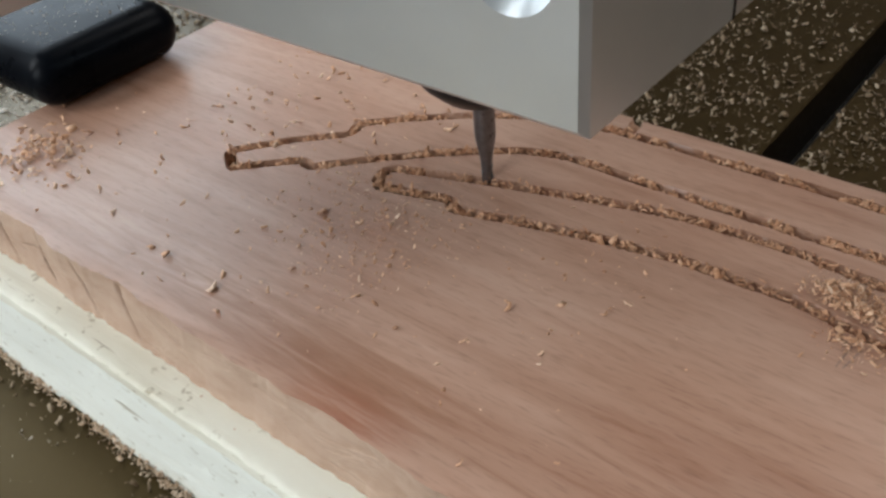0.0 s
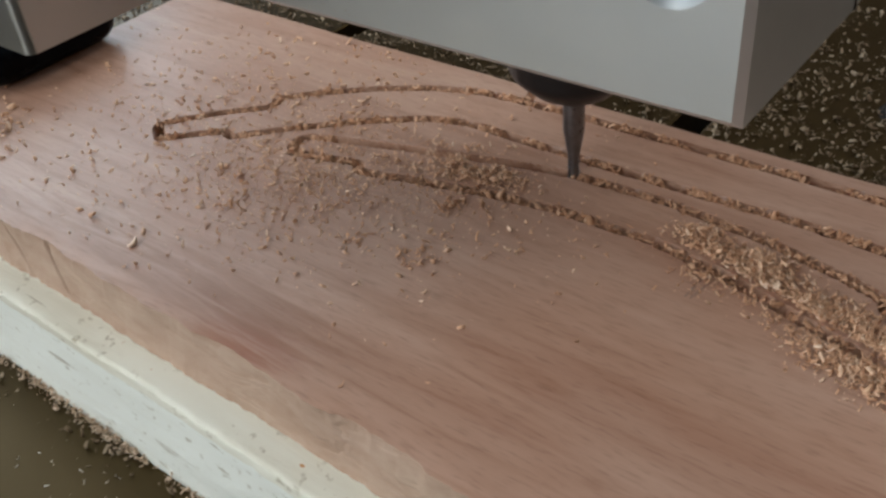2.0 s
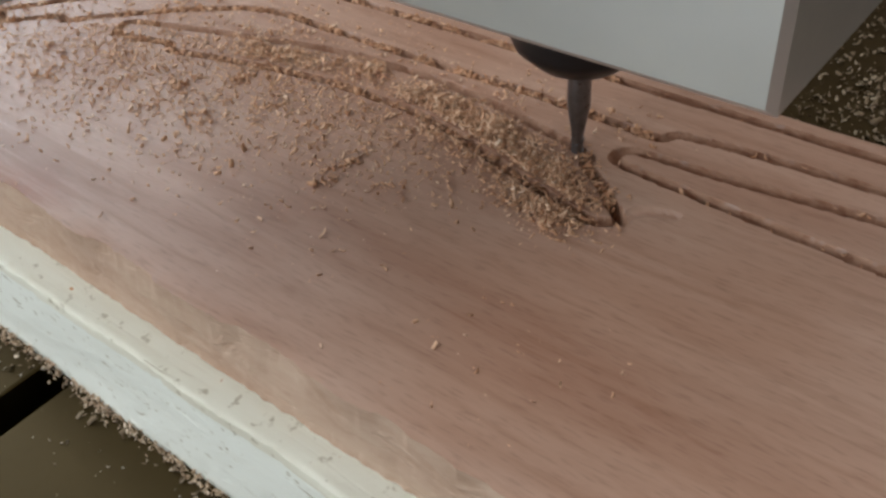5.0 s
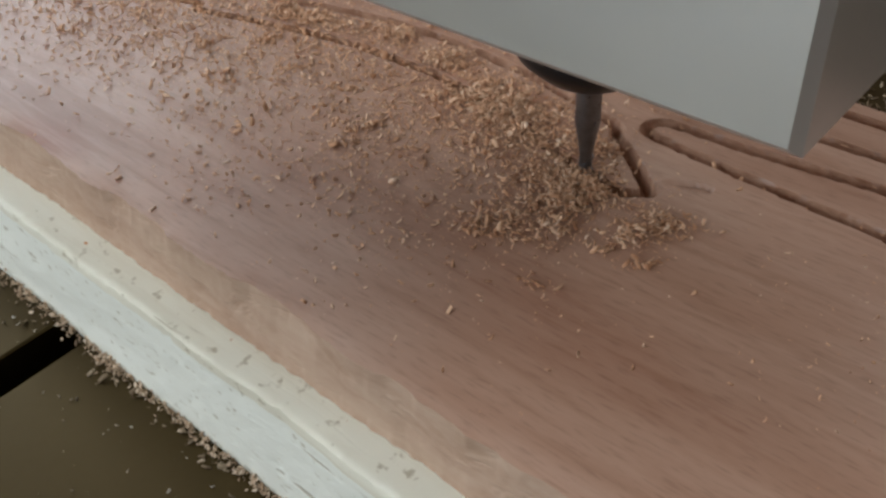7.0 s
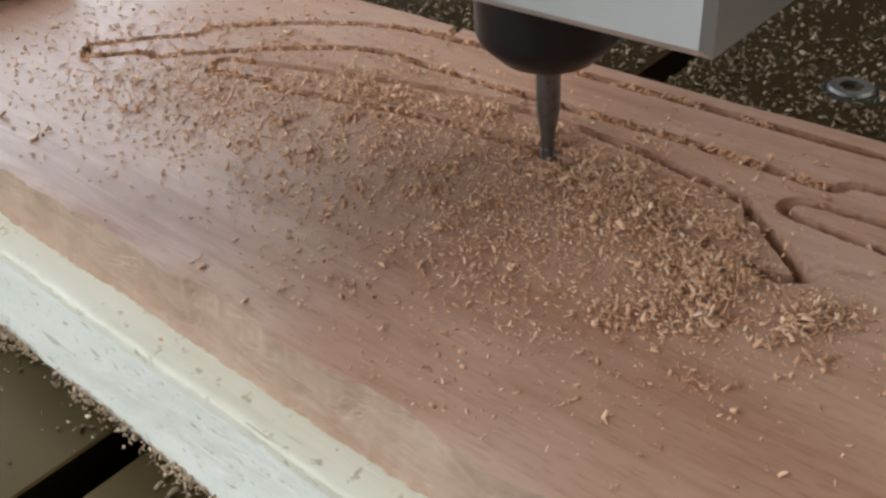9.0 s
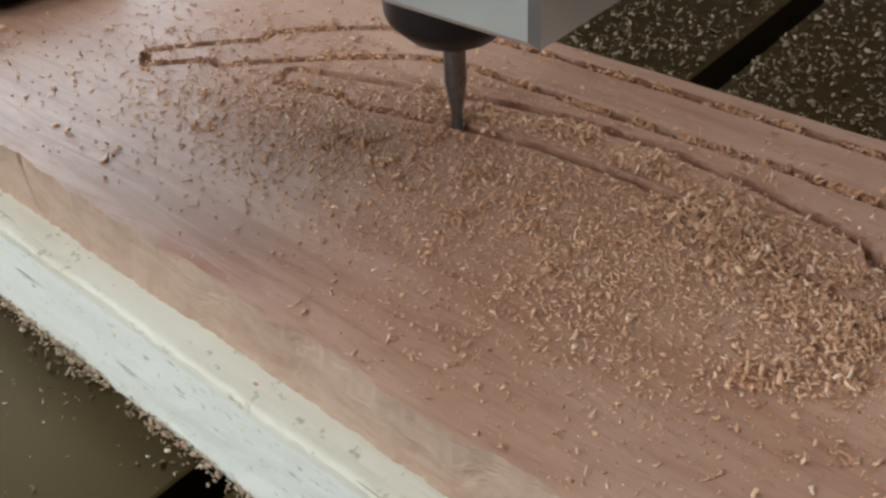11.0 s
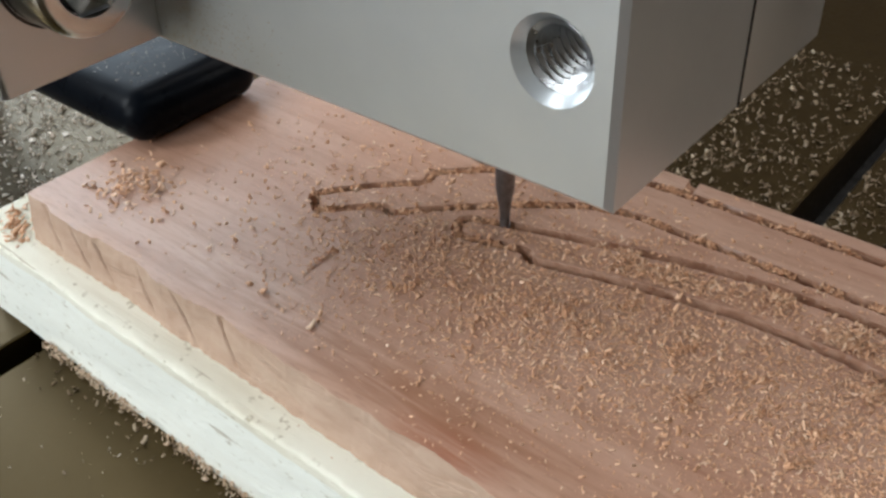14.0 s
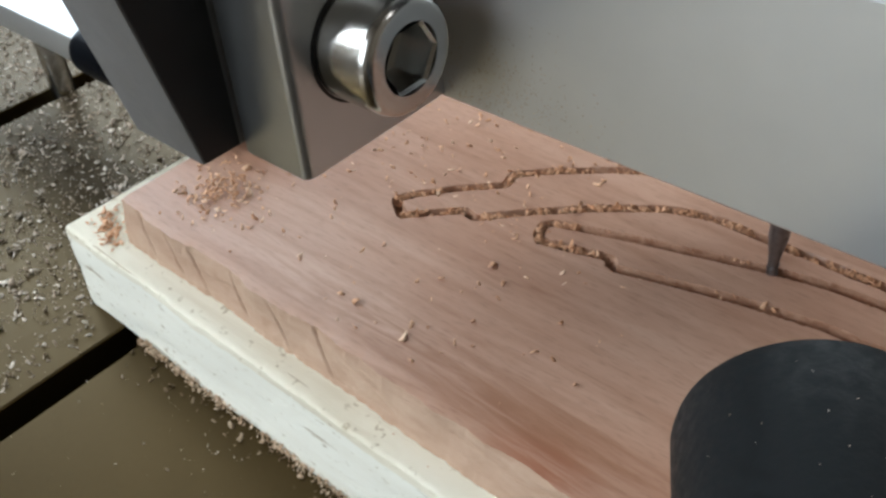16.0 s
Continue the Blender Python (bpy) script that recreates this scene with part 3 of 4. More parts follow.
def build_head():
    head = holder("milling_head", "bare aluminium spindle mount with black collet nut and cutter", "milling head")
    # front half of the mount, with a countersunk threaded hole through its front face
    hx, hz = 29.0, 50.2
    bm = bmesh.new()
    x0, x1, y0, y1, z0, z1 = -40.0, 36.8, -32.6, -3.3, 35.0, 63.6
    seg = 48
    ring = lambda r, y: [bm.verts.new((hx + r * math.cos(2 * math.pi * i / seg), y, hz + r * math.sin(2 * math.pi * i / seg))) for i in range(seg)]  # noqa: E731
    c = [bm.verts.new(p) for p in ((x0 + 0.8, y0, z0 + 0.8), (x1 - 0.8, y0, z0 + 0.8), (x1 - 0.8, y0, z1 - 0.8), (x0 + 0.8, y0, z1 - 0.8))]
    outer = ring(4.95, y0)
    # the front face, in four fans round the hole
    corner_at = [int(seg * k) for k in (0.625, 0.875, 0.125, 0.375)]
    for k in range(4):
        i, j = corner_at[k], corner_at[(k + 1) % 4]
        run = [outer[q % seg] for q in range(i, (j if j > i else j + seg) + 1)]
        bm.faces.new([c[k]] + run + [c[(k + 1) % 4]])
    inner = ring(3.9, y0 + 1.35)
    for a, b in ((outer, inner),):
        for i in range(seg):
            bm.faces.new((a[i], a[(i + 1) % seg], b[(i + 1) % seg], b[i]))
    bmid = [bm.verts.new(p) for p in ((x0, y0 + 0.8, z0), (x1, y0 + 0.8, z0), (x1, y0 + 0.8, z1), (x0, y0 + 0.8, z1))]
    back = [bm.verts.new(p) for p in ((x0, y1, z0), (x1, y1, z0), (x1, y1, z1), (x0, y1, z1))]
    for k in range(4):
        q = (k + 1) % 4
        bm.faces.new((c[k], c[q], bmid[q], bmid[k]))
        bm.faces.new((bmid[k], bmid[q], back[q], back[k]))
    bm.faces.new(back)
    front = part("mount_front", bm, ALU, head, "bead blasted aluminium block with threaded hole", angle=25)
    # the thread, a helix of ridges in the hole
    bm = bmesh.new()
    turns, per = 12, 32
    prev = None
    for i in range(turns * per + 1):
        a = 2 * math.pi * i / per
        y = y0 + 0.75 + 1.15 * i / per
        v = [bm.verts.new((hx + r * math.cos(a), y + dy, hz + r * math.sin(a))) for r, dy in ((3.95, 0.0), (3.3, 0.5), (3.3, 0.65), (3.95, 1.15))]
        if prev:
            for k in range(3):
                bm.faces.new((prev[k], v[k], v[k + 1], prev[k + 1]))
        prev = v
    part("thread", bm, THREAD, front, "shiny cut screw thread", angle=20)
    part("hole_floor", lathe([(0.01, 0), (3.95, 0)], 32, "y", (hx, y0 + 14, hz)), THREAD, front)
    part("mount_rear", box(-36.3, 36.7, -2.75, 22.0, 34.8, 63.6, 0.3), ALU, head)
    # black strip fills the seam, slightly proud, to draw its shade
    part("seam_shade_strip", box(-36.0, 36.84, -3.4, -2.7, 34.9, 63.4), SHADE_BLACK, head, "dark strip standing for shade in the seam between the halves", smooth=False)
    # bracket that stands forward from the mount's end, its front edge rounded
    bm = prism([(-57.4, 36.0), (-32.3, 36.0), (-32.3, 110), (-57.4, 110)], -48.4, -36.3)
    upright = [e for e in bm.edges if all(abs(v.co.y + 57.4) < 0.01 for v in e.verts) and abs(e.verts[0].co.z - e.verts[1].co.z) > 1]
    bmesh.ops.bevel(bm, geom=upright, offset=1.3, segments=5, affect="EDGES", profile=0.5)
    part("side_bracket", bm, ALU_BRIGHT, head, "aluminium bracket with rounded front edge")
    # cap screw in the bracket's inner face
    at = (0, -46.3, 50.0)
    bm = lathe([(7.1, -36.35), (7.15, -29.4), (6.95, -28.6), (6.5, -28.15), (5.9, -28.0), (4.35, -28.0)], 64, "x", at, caps=(True, False))
    screw = part("cap_screw", bm, STEEL, head, "zinc plated hexagon socket cap screw")
    part("socket", lathe([(4.4, -27.97), (4.0, -28.4), (4.0, -33.2), (0.01, -33.8)], 6, "x", at, caps=(False, True)), STEEL, screw, "hexagon socket")
    # thin black ring drawing the shaded gap behind the screw head
    part("gap_shade_ring", lathe([(7.2, -36.35), (7.6, -36.3), (7.6, -36.15), (7.2, -36.1)], 40, "x", at, closed=True), BLACK_NUT, screw)
    # fine dust that clings to the mount beside the bracket
    rng = np.random.RandomState(91)
    bm = bmesh.new()
    for _ in range(800):
        x, z = -35.5 + abs(rng.normal(0, 11)), 36.2 + abs(rng.normal(0, 5.5))
        if x < 8 and z < 56 and rng.rand() < 0.35 + 0.65 * math.exp(-((x + 25 - z + 38) / 9) ** 2):
            r = rng.uniform(0.05, 0.13)
            v = [bm.verts.new((x + r * rng.uniform(0.5, 1.3) * math.cos(a), -32.62 - d, z + r * rng.uniform(0.5, 1.3) * math.sin(a))) for a, d in ((0, 0), (1.6, 0), (3.2, 0), (4.7, 0), (0.8, 0.06))]
            for i in range(4):
                bm.faces.new((v[i], v[(i + 1) % 4], v[4]))
    part("dust_film", bm, CHIP_LIGHT, front, "pale wood dust clinging to the metal", smooth=False)
    # slanted end plate beside the bracket: grey body, inner face blackened for shade
    bm = prism([(-63.2, 36.6), (-40, 36.6), (-40, 112), (-79, 112)], -62.8, -48.7, 0.3)
    part("end_plate", bm, ALU_GREY, head, "grey aluminium end plate with slanted edge")
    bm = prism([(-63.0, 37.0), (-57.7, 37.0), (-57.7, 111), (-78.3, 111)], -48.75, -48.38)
    part("end_plate_face", bm, PLATE_SHADE, head, "inner face of the end plate, its shade put in as black", smooth=False)
    # the housing runs up out of view, made tall to block overhead light
    part("motor_housing", box(-27, 27, -26, 18, 63.8, 230, 3.0, 3), BLACK_NUT, head, "black spindle motor housing")
    # added plate, never in view; it only blocks light from behind
    part("shade_plate", box(-62, 62, 24, 38, 66, 260, 1.0, 2), ALU_GREY, head, "unseen grey plate added behind the motor to block light")
    # spindle nose, collet nut and cutter
    part("spindle_nose", lathe([(0.01, 66), (12, 66), (12, 30), (11, 29), (0.01, 29)], 40), BLACK_NUT, head)
    nut = lathe([(0.01, 29.5), (8.9, 29.5), (9.3, 29), (9.3, 18.6), (8.8, 17.4), (6.2, 14.9), (5.6, 14.6), (0.01, 14.6)], 48)
    part("collet_nut", nut, BLACK_NUT, head, "black steel collet nut")
    bm = lathe([(0.01, 16), (1.59, 16), (1.59, 7.4), (1.5, 6.9), (0.98, 3.6), (0.85, 2.6), (0.85, -1.9), (0.3, -2.2), (0.01, -2.2)], 24)
    cutter = part("cutter", bm, CARBIDE, head, "slender tapered steel milling cutter")
    fl = bmesh.new()
    prev = None
    for i in range(40):
        a, z = i * 0.42, -2.0 + i * 0.13
        v = [fl.verts.new((r * math.cos(a + da), r * math.sin(a + da), z)) for r, da in ((0.6, -0.35), (1.0, 0.0), (0.6, 0.5))]
        if prev:
            for k in range(2):
                fl.faces.new((prev[k], v[k], v[k + 1], prev[k + 1]))
        prev = v
    part("flute", fl, CARBIDE, cutter)
    return head


HEAD = build_head()
# the cutter's way over the board, millimetres
TOOL_ROWS = [(0, -72, 99.2), (0.5, -65.2, 101.2), (1, -57.8, 103.6), (1.5, -50.4, 104.8), (2, -42.2, 106.4), (2.5, -34.8, 106.4), (3, -26.9, 107.0),
             (3.5, -19.6, 106.4), (4, -11.9, 105.4), (4.5, -4.5, 104.4), (5, 3.4, 101.5), (5.45, 8.8, 97.6), (6.05, 16.4, 91.2), (6.3, 13.6, 88.8),
             (6.9, 8.2, 89.9), (7.5, 2.0, 92.1), (8, -5.3, 94.2), (8.5, -14.0, 95.6), (9.3, -26.6, 97.2), (10.2, -40.2, 96.8), (11, -52.2, 94.4),
             (11.5, -59.6, 92.6), (12, -66.6, 89.9), (12.5, -73.3, 90.6), (13, -80.2, 88.4), (13.5, -85.1, 90.4), (14, -79.8, 95.2), (14.5, -73, 97.6),
             (15, -66.3, 99.6), (15.5, -58.2, 101.6), (16, -50.8, 103.4)]

# ---- the suction nozzle that comes in at the end ----


def build_nozzle():
    """Built along +y, its mouth at the origin."""
    noz = holder("suction_nozzle", "matt black plastic suction nozzle with a small vent", "nozzle")
    R = 14.0
    bm = lathe([(R - 2.2, -1.0), (R - 2.2, -0.2), (R - 1.2, 0.0), (R - 0.4, -0.5), (R, -2.0), (R, -10.5), (R + 0.1, -23), (R + 0.2, -40), (R + 0.9, -42), (R + 1.6, -260), (R - 0.6, -260), (R - 2.2, -40)], 72, "y", closed=True)

    def in_vent(f):
        c = f.calc_center_median()
        a = math.degrees(math.atan2(c.z, c.x))
        return -23 < c.y < -10.5 and 25 < a < 62 and math.hypot(c.x, c.z) > R - 0.6

    bmesh.ops.delete(bm, geom=[f for f in bm.faces if in_vent(f)], context="FACES")
    tube = part("tube", bm, PLASTIC, noz, "matt black plastic tube")
    rng = np.random.RandomState(17)
    bm = bmesh.new()
    for _ in range(45):  # wood dust on the tube
        a, y, s = radians(rng.uniform(30, 160)), -rng.uniform(2.5, 38), rng.uniform(0.04, 0.11)
        at = Vector((R * math.cos(a), y, R * math.sin(a)))
        up, side = Vector((math.cos(a), 0, math.sin(a))), Vector((-math.sin(a), 0, math.cos(a)))
        base = [bm.verts.new(at + up * 0.03 + s * rng.uniform(0.5, 1.3) * (side * math.cos(k) + Vector((0, math.sin(k), 0)))) for k in (0, 1.6, 3.1, 4.7)]
        tip = bm.verts.new(at + up * 0.12)
        for k in range(4):
            bm.faces.new((base[k], base[(k + 1) % 4], tip))
    part("dust_specks", bm, CHIP_LIGHT, tube, "few pale specks of wood dust", smooth=False)
    bm = bmesh.new()
    for a in (25, 62.5):  # the vent's two long cheeks
        ca, sa = math.cos(radians(a)), math.sin(radians(a))
        bm.faces.new([bm.verts.new((r * ca, y, r * sa)) for r, y in ((R - 2.2, -10.5), (R + 0.05, -10.5), (R + 0.1, -23), (R - 2.2, -23))])
    part("vent_frame", bm, PLASTIC, tube, "cheeks of the recessed vent", smooth=False)
    return noz


NOZZLE = build_nozzle()
NOZZLE_ROWS = [(0, 150, -140, 40), (13.9, 150, -140, 40), (14.3, 40, 30, 27), (14.5, 2, 57, 25), (14.75, -17, 57, 25), (15.0, -35, 50, 27), (15.25, -49, 45, 27), (15.5, -58.8, 45.2, 25.6), (15.75, -52, 52, 24), (16, -28, 59, 21)]


def nozzle_pose(x, y, z):
    return pose(x * MM, y * MM, z * MM, -4, 0, 31)


# ---- chips ----


def chip_cloud(name, places, mat, seed, size=(0.5, 1.5), fine=0.0, tumble=0.5, broad=1.0):
    """Many small crumpled flakes at places (x, y, z) in millimetres, as one mesh."""
    rng = np.random.RandomState(seed)
    at = np.array(places, float).reshape(-1, 3)
    n = len(at)
    ln = rng.uniform(size[0], size[1], n) * np.where(rng.rand(n) < fine, 0.45, 1.0)
    ln = ln * np.where(rng.rand(n) < 0.12, 1.5, 1.0)
    wd, th = ln * rng.uniform(0.22, 0.62, n) * broad, ln * rng.uniform(0.05, 0.13, n)
    curl = rng.uniform(-0.2, 0.95, n) * ln * 0.5
    # three cross sections of four corners each: across, then thickness
    u = np.repeat([-0.5, 0.0, 0.5], 4)
    v = np.tile([-0.5, -0.5, 0.5, 0.5], 3)
    w = np.tile([0.0, 1.0, 0.0, 1.0], 3)
    lift = np.stack([curl, 0 * curl, curl * rng.uniform(-0.3, 1.2, n)], 1)
    girth = np.stack([rng.uniform(0.25, 1.0, n), rng.uniform(0.7, 1.15, n), rng.uniform(0.25, 1.0, n)], 1)
    skew = np.stack([rng.normal(0, 0.22, n), 0 * ln, rng.normal(0, 0.22, n)], 1)
    p = np.empty((n, 12, 3))
    p[:, :, 0] = u * ln[:, None] + rng.uniform(-0.1, 0.1, (n, 12)) * ln[:, None]
    p[:, :, 1] = (v * np.repeat(girth, 4, 1) + np.repeat(skew, 4, 1)) * wd[:, None] + rng.uniform(-0.06, 0.06, (n, 12)) * ln[:, None]
    p[:, :, 2] = np.repeat(lift, 4, 1) + w * th[:, None] + rng.uniform(-0.05, 0.05, (n, 12)) * ln[:, None]
    yaw, tilt, roll = rng.uniform(0, 2 * math.pi, n), rng.normal(0, tumble, n), rng.normal(0, tumble, n)
    c, sn = np.cos(tilt)[:, None], np.sin(tilt)[:, None]
    p[:, :, 1], p[:, :, 2] = c * p[:, :, 1] - sn * p[:, :, 2], sn * p[:, :, 1] + c * p[:, :, 2]
    c, sn = np.cos(roll)[:, None], np.sin(roll)[:, None]
    p[:, :, 0], p[:, :, 2] = c * p[:, :, 0] + sn * p[:, :, 2], -sn * p[:, :, 0] + c * p[:, :, 2]
    c, sn = np.cos(yaw)[:, None], np.sin(yaw)[:, None]
    p[:, :, 0], p[:, :, 1] = c * p[:, :, 0] - sn * p[:, :, 1], sn * p[:, :, 0] + c * p[:, :, 1]
    p[:, :, 2] -= p[:, :, 2].min(axis=1)[:, None] - 0.01
    p += at[:, None, :]
    quads = [q for k in (0, 4) for q in ((k, k + 4, k + 6, k + 2), (k + 1, k + 3, k + 7, k + 5), (k, k + 1, k + 5, k + 4), (k + 2, k + 6, k + 7, k + 3))]
    quads += [(0, 2, 3, 1), (8, 9, 11, 10)]
    faces = (np.array(quads)[None] + 12 * np.arange(n)[:, None, None]).reshape(-1, 4)
    me = bpy.data.meshes.new(name)
    me.from_pydata((p.reshape(-1, 3) * MM).tolist(), [], faces.tolist())
    me.materials.append(mat)
    me.polygons.foreach_set("use_smooth", [True] * len(me.polygons))
    me.update()
    return me


def on_board(x, y):
    return BOARD_X0 + 1 < x < BOARD_X1 and BOARD_FRONT(x) + 0.8 < y < BOARD_FAR - 0.8


def lying_chips():
    """Chips that stay where they lie all through."""
    rng = np.random.RandomState(4)
    pts = []
    for _ in range(230):  # the little heap on the board's corner
        x, y = rng.normal(-139.5, 4.6), rng.normal(65.5, 4.0)
        if on_board(x, y):
            h = 1.6 * math.exp(-((x + 138) ** 2 + (y - 66) ** 2) / 18)
            pts.append((x, y, rng.uniform(0, h)))
    for _ in range(520):  # thin scatter over the far end
        x, y = rng.uniform(-128, -84), rng.uniform(84, 124)
        if on_board(x, y) and rng.rand() < 0.33:
            pts.append((x, y, 0.0))
    for _ in range(90):
        x, y = rng.uniform(-150, -60), rng.uniform(54, 90)
        pts.append((x, y, 0.0))
    tagged(new("board_chips", chip_cloud("board_chips", pts, CHIP, 5, (0.35, 1.1), broad=1.3)), "tan wood chips lying on the board's end", "wood chips", kind="stuff")
    pts = []
    for _ in range(110):  # crumbs on the corner of the pale board
        u = rng.rand()
        pts.append((-166 + 11 * u + rng.normal(0, 1.2), 54 - 4.5 * u + rng.normal(0, 1.6), -BOARD_T))
    pts = [p for p in pts if p[0] > -167.5 and p[1] > 47.5 and (p[0] < -154.5 or p[1] < 51)]
    tagged(new("corner_crumbs", chip_cloud("corner_crumbs", pts, CHIP, 15, (0.5, 1.5))), "orange wood crumbs on the pale board's corner", "wood chips", kind="stuff")
    pts = []
    filled_to = (-30, -6, -78, -76, -99, -99, -99)
    for (line, deep), end in zip(GROOVES, filled_to):  # crumbs left in the grooves
        p = rounded(line)
        for a, b in zip(p[:-1], p[1:]):
            n = np.hypot(*(b - a)) * (15 if a[0] < end else 0.3)
            for _ in range(int(n) + (rng.rand() < n % 1)):
                q = a + (b - a) * rng.rand() + rng.normal(0, 0.36, 2)
                full = wobble(np.array(q[0]), np.array(q[1]), 77, 8.0) + rng.normal(0, 0.15)
                if full > -0.3 and BOARD_FRONT(q[0]) < q[1] < BOARD_FAR - 1:
                    pts.append((q[0], q[1], -0.05 - 0.3 * rng.rand() if full > 0.12 else -0.4 - min(deep, 1.2) * rng.rand()))
    tagged(new("groove_crumbs", chip_cloud("groove_crumbs", pts, CRUMB, 6, (0.3, 1.0))), "tan wood crumbs left in the milled grooves", "wood chips", kind="stuff")
    pts = []
    for _ in range(4600):  # along the foot of the pale board
        x = rng.uniform(-150, 120)
        y = 46.2 - 0.0185 * (x + 168.6) - abs(rng.normal(0, 0.75)) - 0.2
        w = 0.5 + 0.5 * wobble(np.array(x), np.array(0.0), 51, 18)
        if rng.rand() < w + 0.15:
            pts.append((x, y, BED_Z + rng.uniform(0, 1.5) * math.exp(-((45 - y) / 2.5) ** 2)))
    tagged(new("foot_chips", chip_cloud("foot_chips", pts, CHIP_FOOT, 7, (0.25, 0.75), broad=1.2)), "wood chips gathered along the foot of the board", "wood chips", kind="stuff")
    pts, specks, left = [], [], []
    for _ in range(150000):  # over the bed: thick at the left and the far side, thin in front
        x, y = rng.uniform(-330, 130), rng.uniform(-20, 250)
        if any(a - 0.3 < x < b + 0.3 for a, b in SLOTS) or (-168 < x and 43 < y < 132):
            continue
        if y > 131:
            keep = 0.6 * max(0.0, 1 - max(0, y - 190) / 100)
        elif x < -160:
            keep = 0.75 * min(1, max(0.12, (y + 8) / 48))
        else:
            keep = 0.026 + 0.35 * math.exp((y - 43) / 5)  # thicker towards the board
        if rng.rand() < keep * (0.75 + 0.5 * wobble(np.array(x), np.array(y), 61, 26)):
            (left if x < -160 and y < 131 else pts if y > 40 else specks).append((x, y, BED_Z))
    tagged(new("bed_chips", chip_cloud("bed_chips", pts, CHIP_SHADED, 8, (0.4, 1.4), fine=0.4, broad=1.4)), "wood chips strewn over the machine bed, darkened in colour for shade", "wood chips", kind="stuff")
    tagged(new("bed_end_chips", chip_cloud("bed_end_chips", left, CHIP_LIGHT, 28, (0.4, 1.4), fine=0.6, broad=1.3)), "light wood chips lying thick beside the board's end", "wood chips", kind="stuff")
    tagged(new("bed_specks", chip_cloud("bed_specks", specks, CHIP_LIGHT, 18, (0.15, 0.9), fine=0.5)), "few small wood specks on the bare front bed", "wood chips", kind="stuff")
    pts = []
    for _ in range(420):
        x, y = rng.uniform(-290, -152), rng.uniform(77, 100)
        z = 8.5 if x < -203.2 else 11.0
        if rng.rand() < 0.8 and not (-262 < x < -245):
            pts.append((x, y, z))
    for _ in range(380):
        pts.append((rng.uniform(-199, -151), rng.uniform(76.5, 100), 11.0))
    tagged(new("clamp_dust", chip_cloud("clamp_dust", pts, CHIP_LIGHT, 9, (0.12, 0.4))), "fine pale dust lying on the clamp", "wood dust", kind="stuff")


lying_chips()


def tool_at(t):
    r = np.array(TOOL_ROWS)
    return np.interp(t, r[:, 0], r[:, 1]), np.interp(t, r[:, 0], r[:, 2])


# how many chips a drift has, how far they spread, how high they pile and their lengths: sparse, thin, thick
DRIFT_KINDS = ((56, 8.0, 0.0, (0.25, 0.9)), (150, 6.4, 0.08, (0.18, 0.62)), (260, 2.2, 1.3, (0.3, 0.9)))


def drifts():
    """Where drifts of chips come to lie and when the cutter throws them out: (time, x, y, 0 sparse, 1 thin, 2 thick)."""
    rng = np.random.RandomState(21)
    rows = []
    # lying from the start
    for _ in range(5):
        rows.append((-1, rng.normal(-83, 8), rng.normal(82, 4), 1))
    for _ in range(3):
        rows.append((-1, rng.uniform(-100, -30), rng.uniform(66, 90), 0))
    for _ in range(24):  # the heap between the second finger's two grooves
        u = rng.rand() ** 0.6
        rows.append((-1, -25 + 37 * u + rng.normal(0, 1.0), 101.6 - 13.5 * u + 1.5 * math.sin(3.1 * u) + rng.normal(0, 0.6 + 1.6 * u), 2))
    # thrown wide as the first stretch is cut
    for _ in range(90):
        t = rng.uniform(0.1, 4.9)
        x, y = tool_at(t)
        rows.append((t, x - 30 + rng.normal(0, 25), 88 + rng.normal(0, 12), 0))
    # thrown out on the way out, on the way back and on the second way out
    t = 0.05
    while t < 13.6:
        x, y = tool_at(t)
        for _ in range(1 if t < 7.4 or rng.rand() < 0.8 else 2):
            far = abs(rng.normal(0, 1))
            if t < 5:
                px_, py_ = x - 6 - 13 * far * rng.rand() - 3 * far, y - 5 - 11 * far
            elif t < 7.4:
                px_, py_ = x - 12 + rng.normal(0, 17), y - 3 - 14 * far
            else:
                px_, py_ = x + 2 + rng.normal(0, 14), y - 5 - 12 * far
            rows.append((t, px_, py_, 1))
        if rng.rand() < (0.45 if t < 6 else 0.07) and t > 1.2:
            rows.append((t, x - rng.uniform(1, 12) if t < 6 else x + rng.uniform(3, 12), y - rng.uniform(1.5, 9), 2))
        t += 0.105
    for _ in range(20):
        rows.append((rng.uniform(5.3, 7.3), rng.uniform(-55, 22), rng.uniform(60, 92), rng.randint(2)))
    for _ in range(22):  # the broad spread in front that the way back leaves
        t = rng.uniform(7.6, 11.5)
        rows.append((t, rng.uniform(-40, 60), rng.uniform(56, 86), rng.randint(2)))
    for _ in range(14):
        rows.append((rng.uniform(8.5, 12.6), rng.uniform(-105, -40), rng.uniform(66, 90), 1))
    return [r for r in rows if r[1] < 75 and BOARD_FRONT(r[1]) < r[2] < BOARD_FAR]


FINGER_LINES = [rounded(GROOVE_FINGER_TOP), rounded(GROOVE_FINGER_LOW)]


def line_gap(lines, x, y):
    """How far each place is from the nearest of the given lines."""
    near = np.full(np.shape(x), 99.0)
    for p in lines:
        for a, b in zip(p[:-1], p[1:]):
            d = b - a
            u = np.clip(((x - a[0]) * d[0] + (y - a[1]) * d[1]) / max(d @ d, 1e-9), 0, 1)
            near = np.minimum(near, np.hypot(x - a[0] - u * d[0], y - a[1] - u * d[1]))
    return near


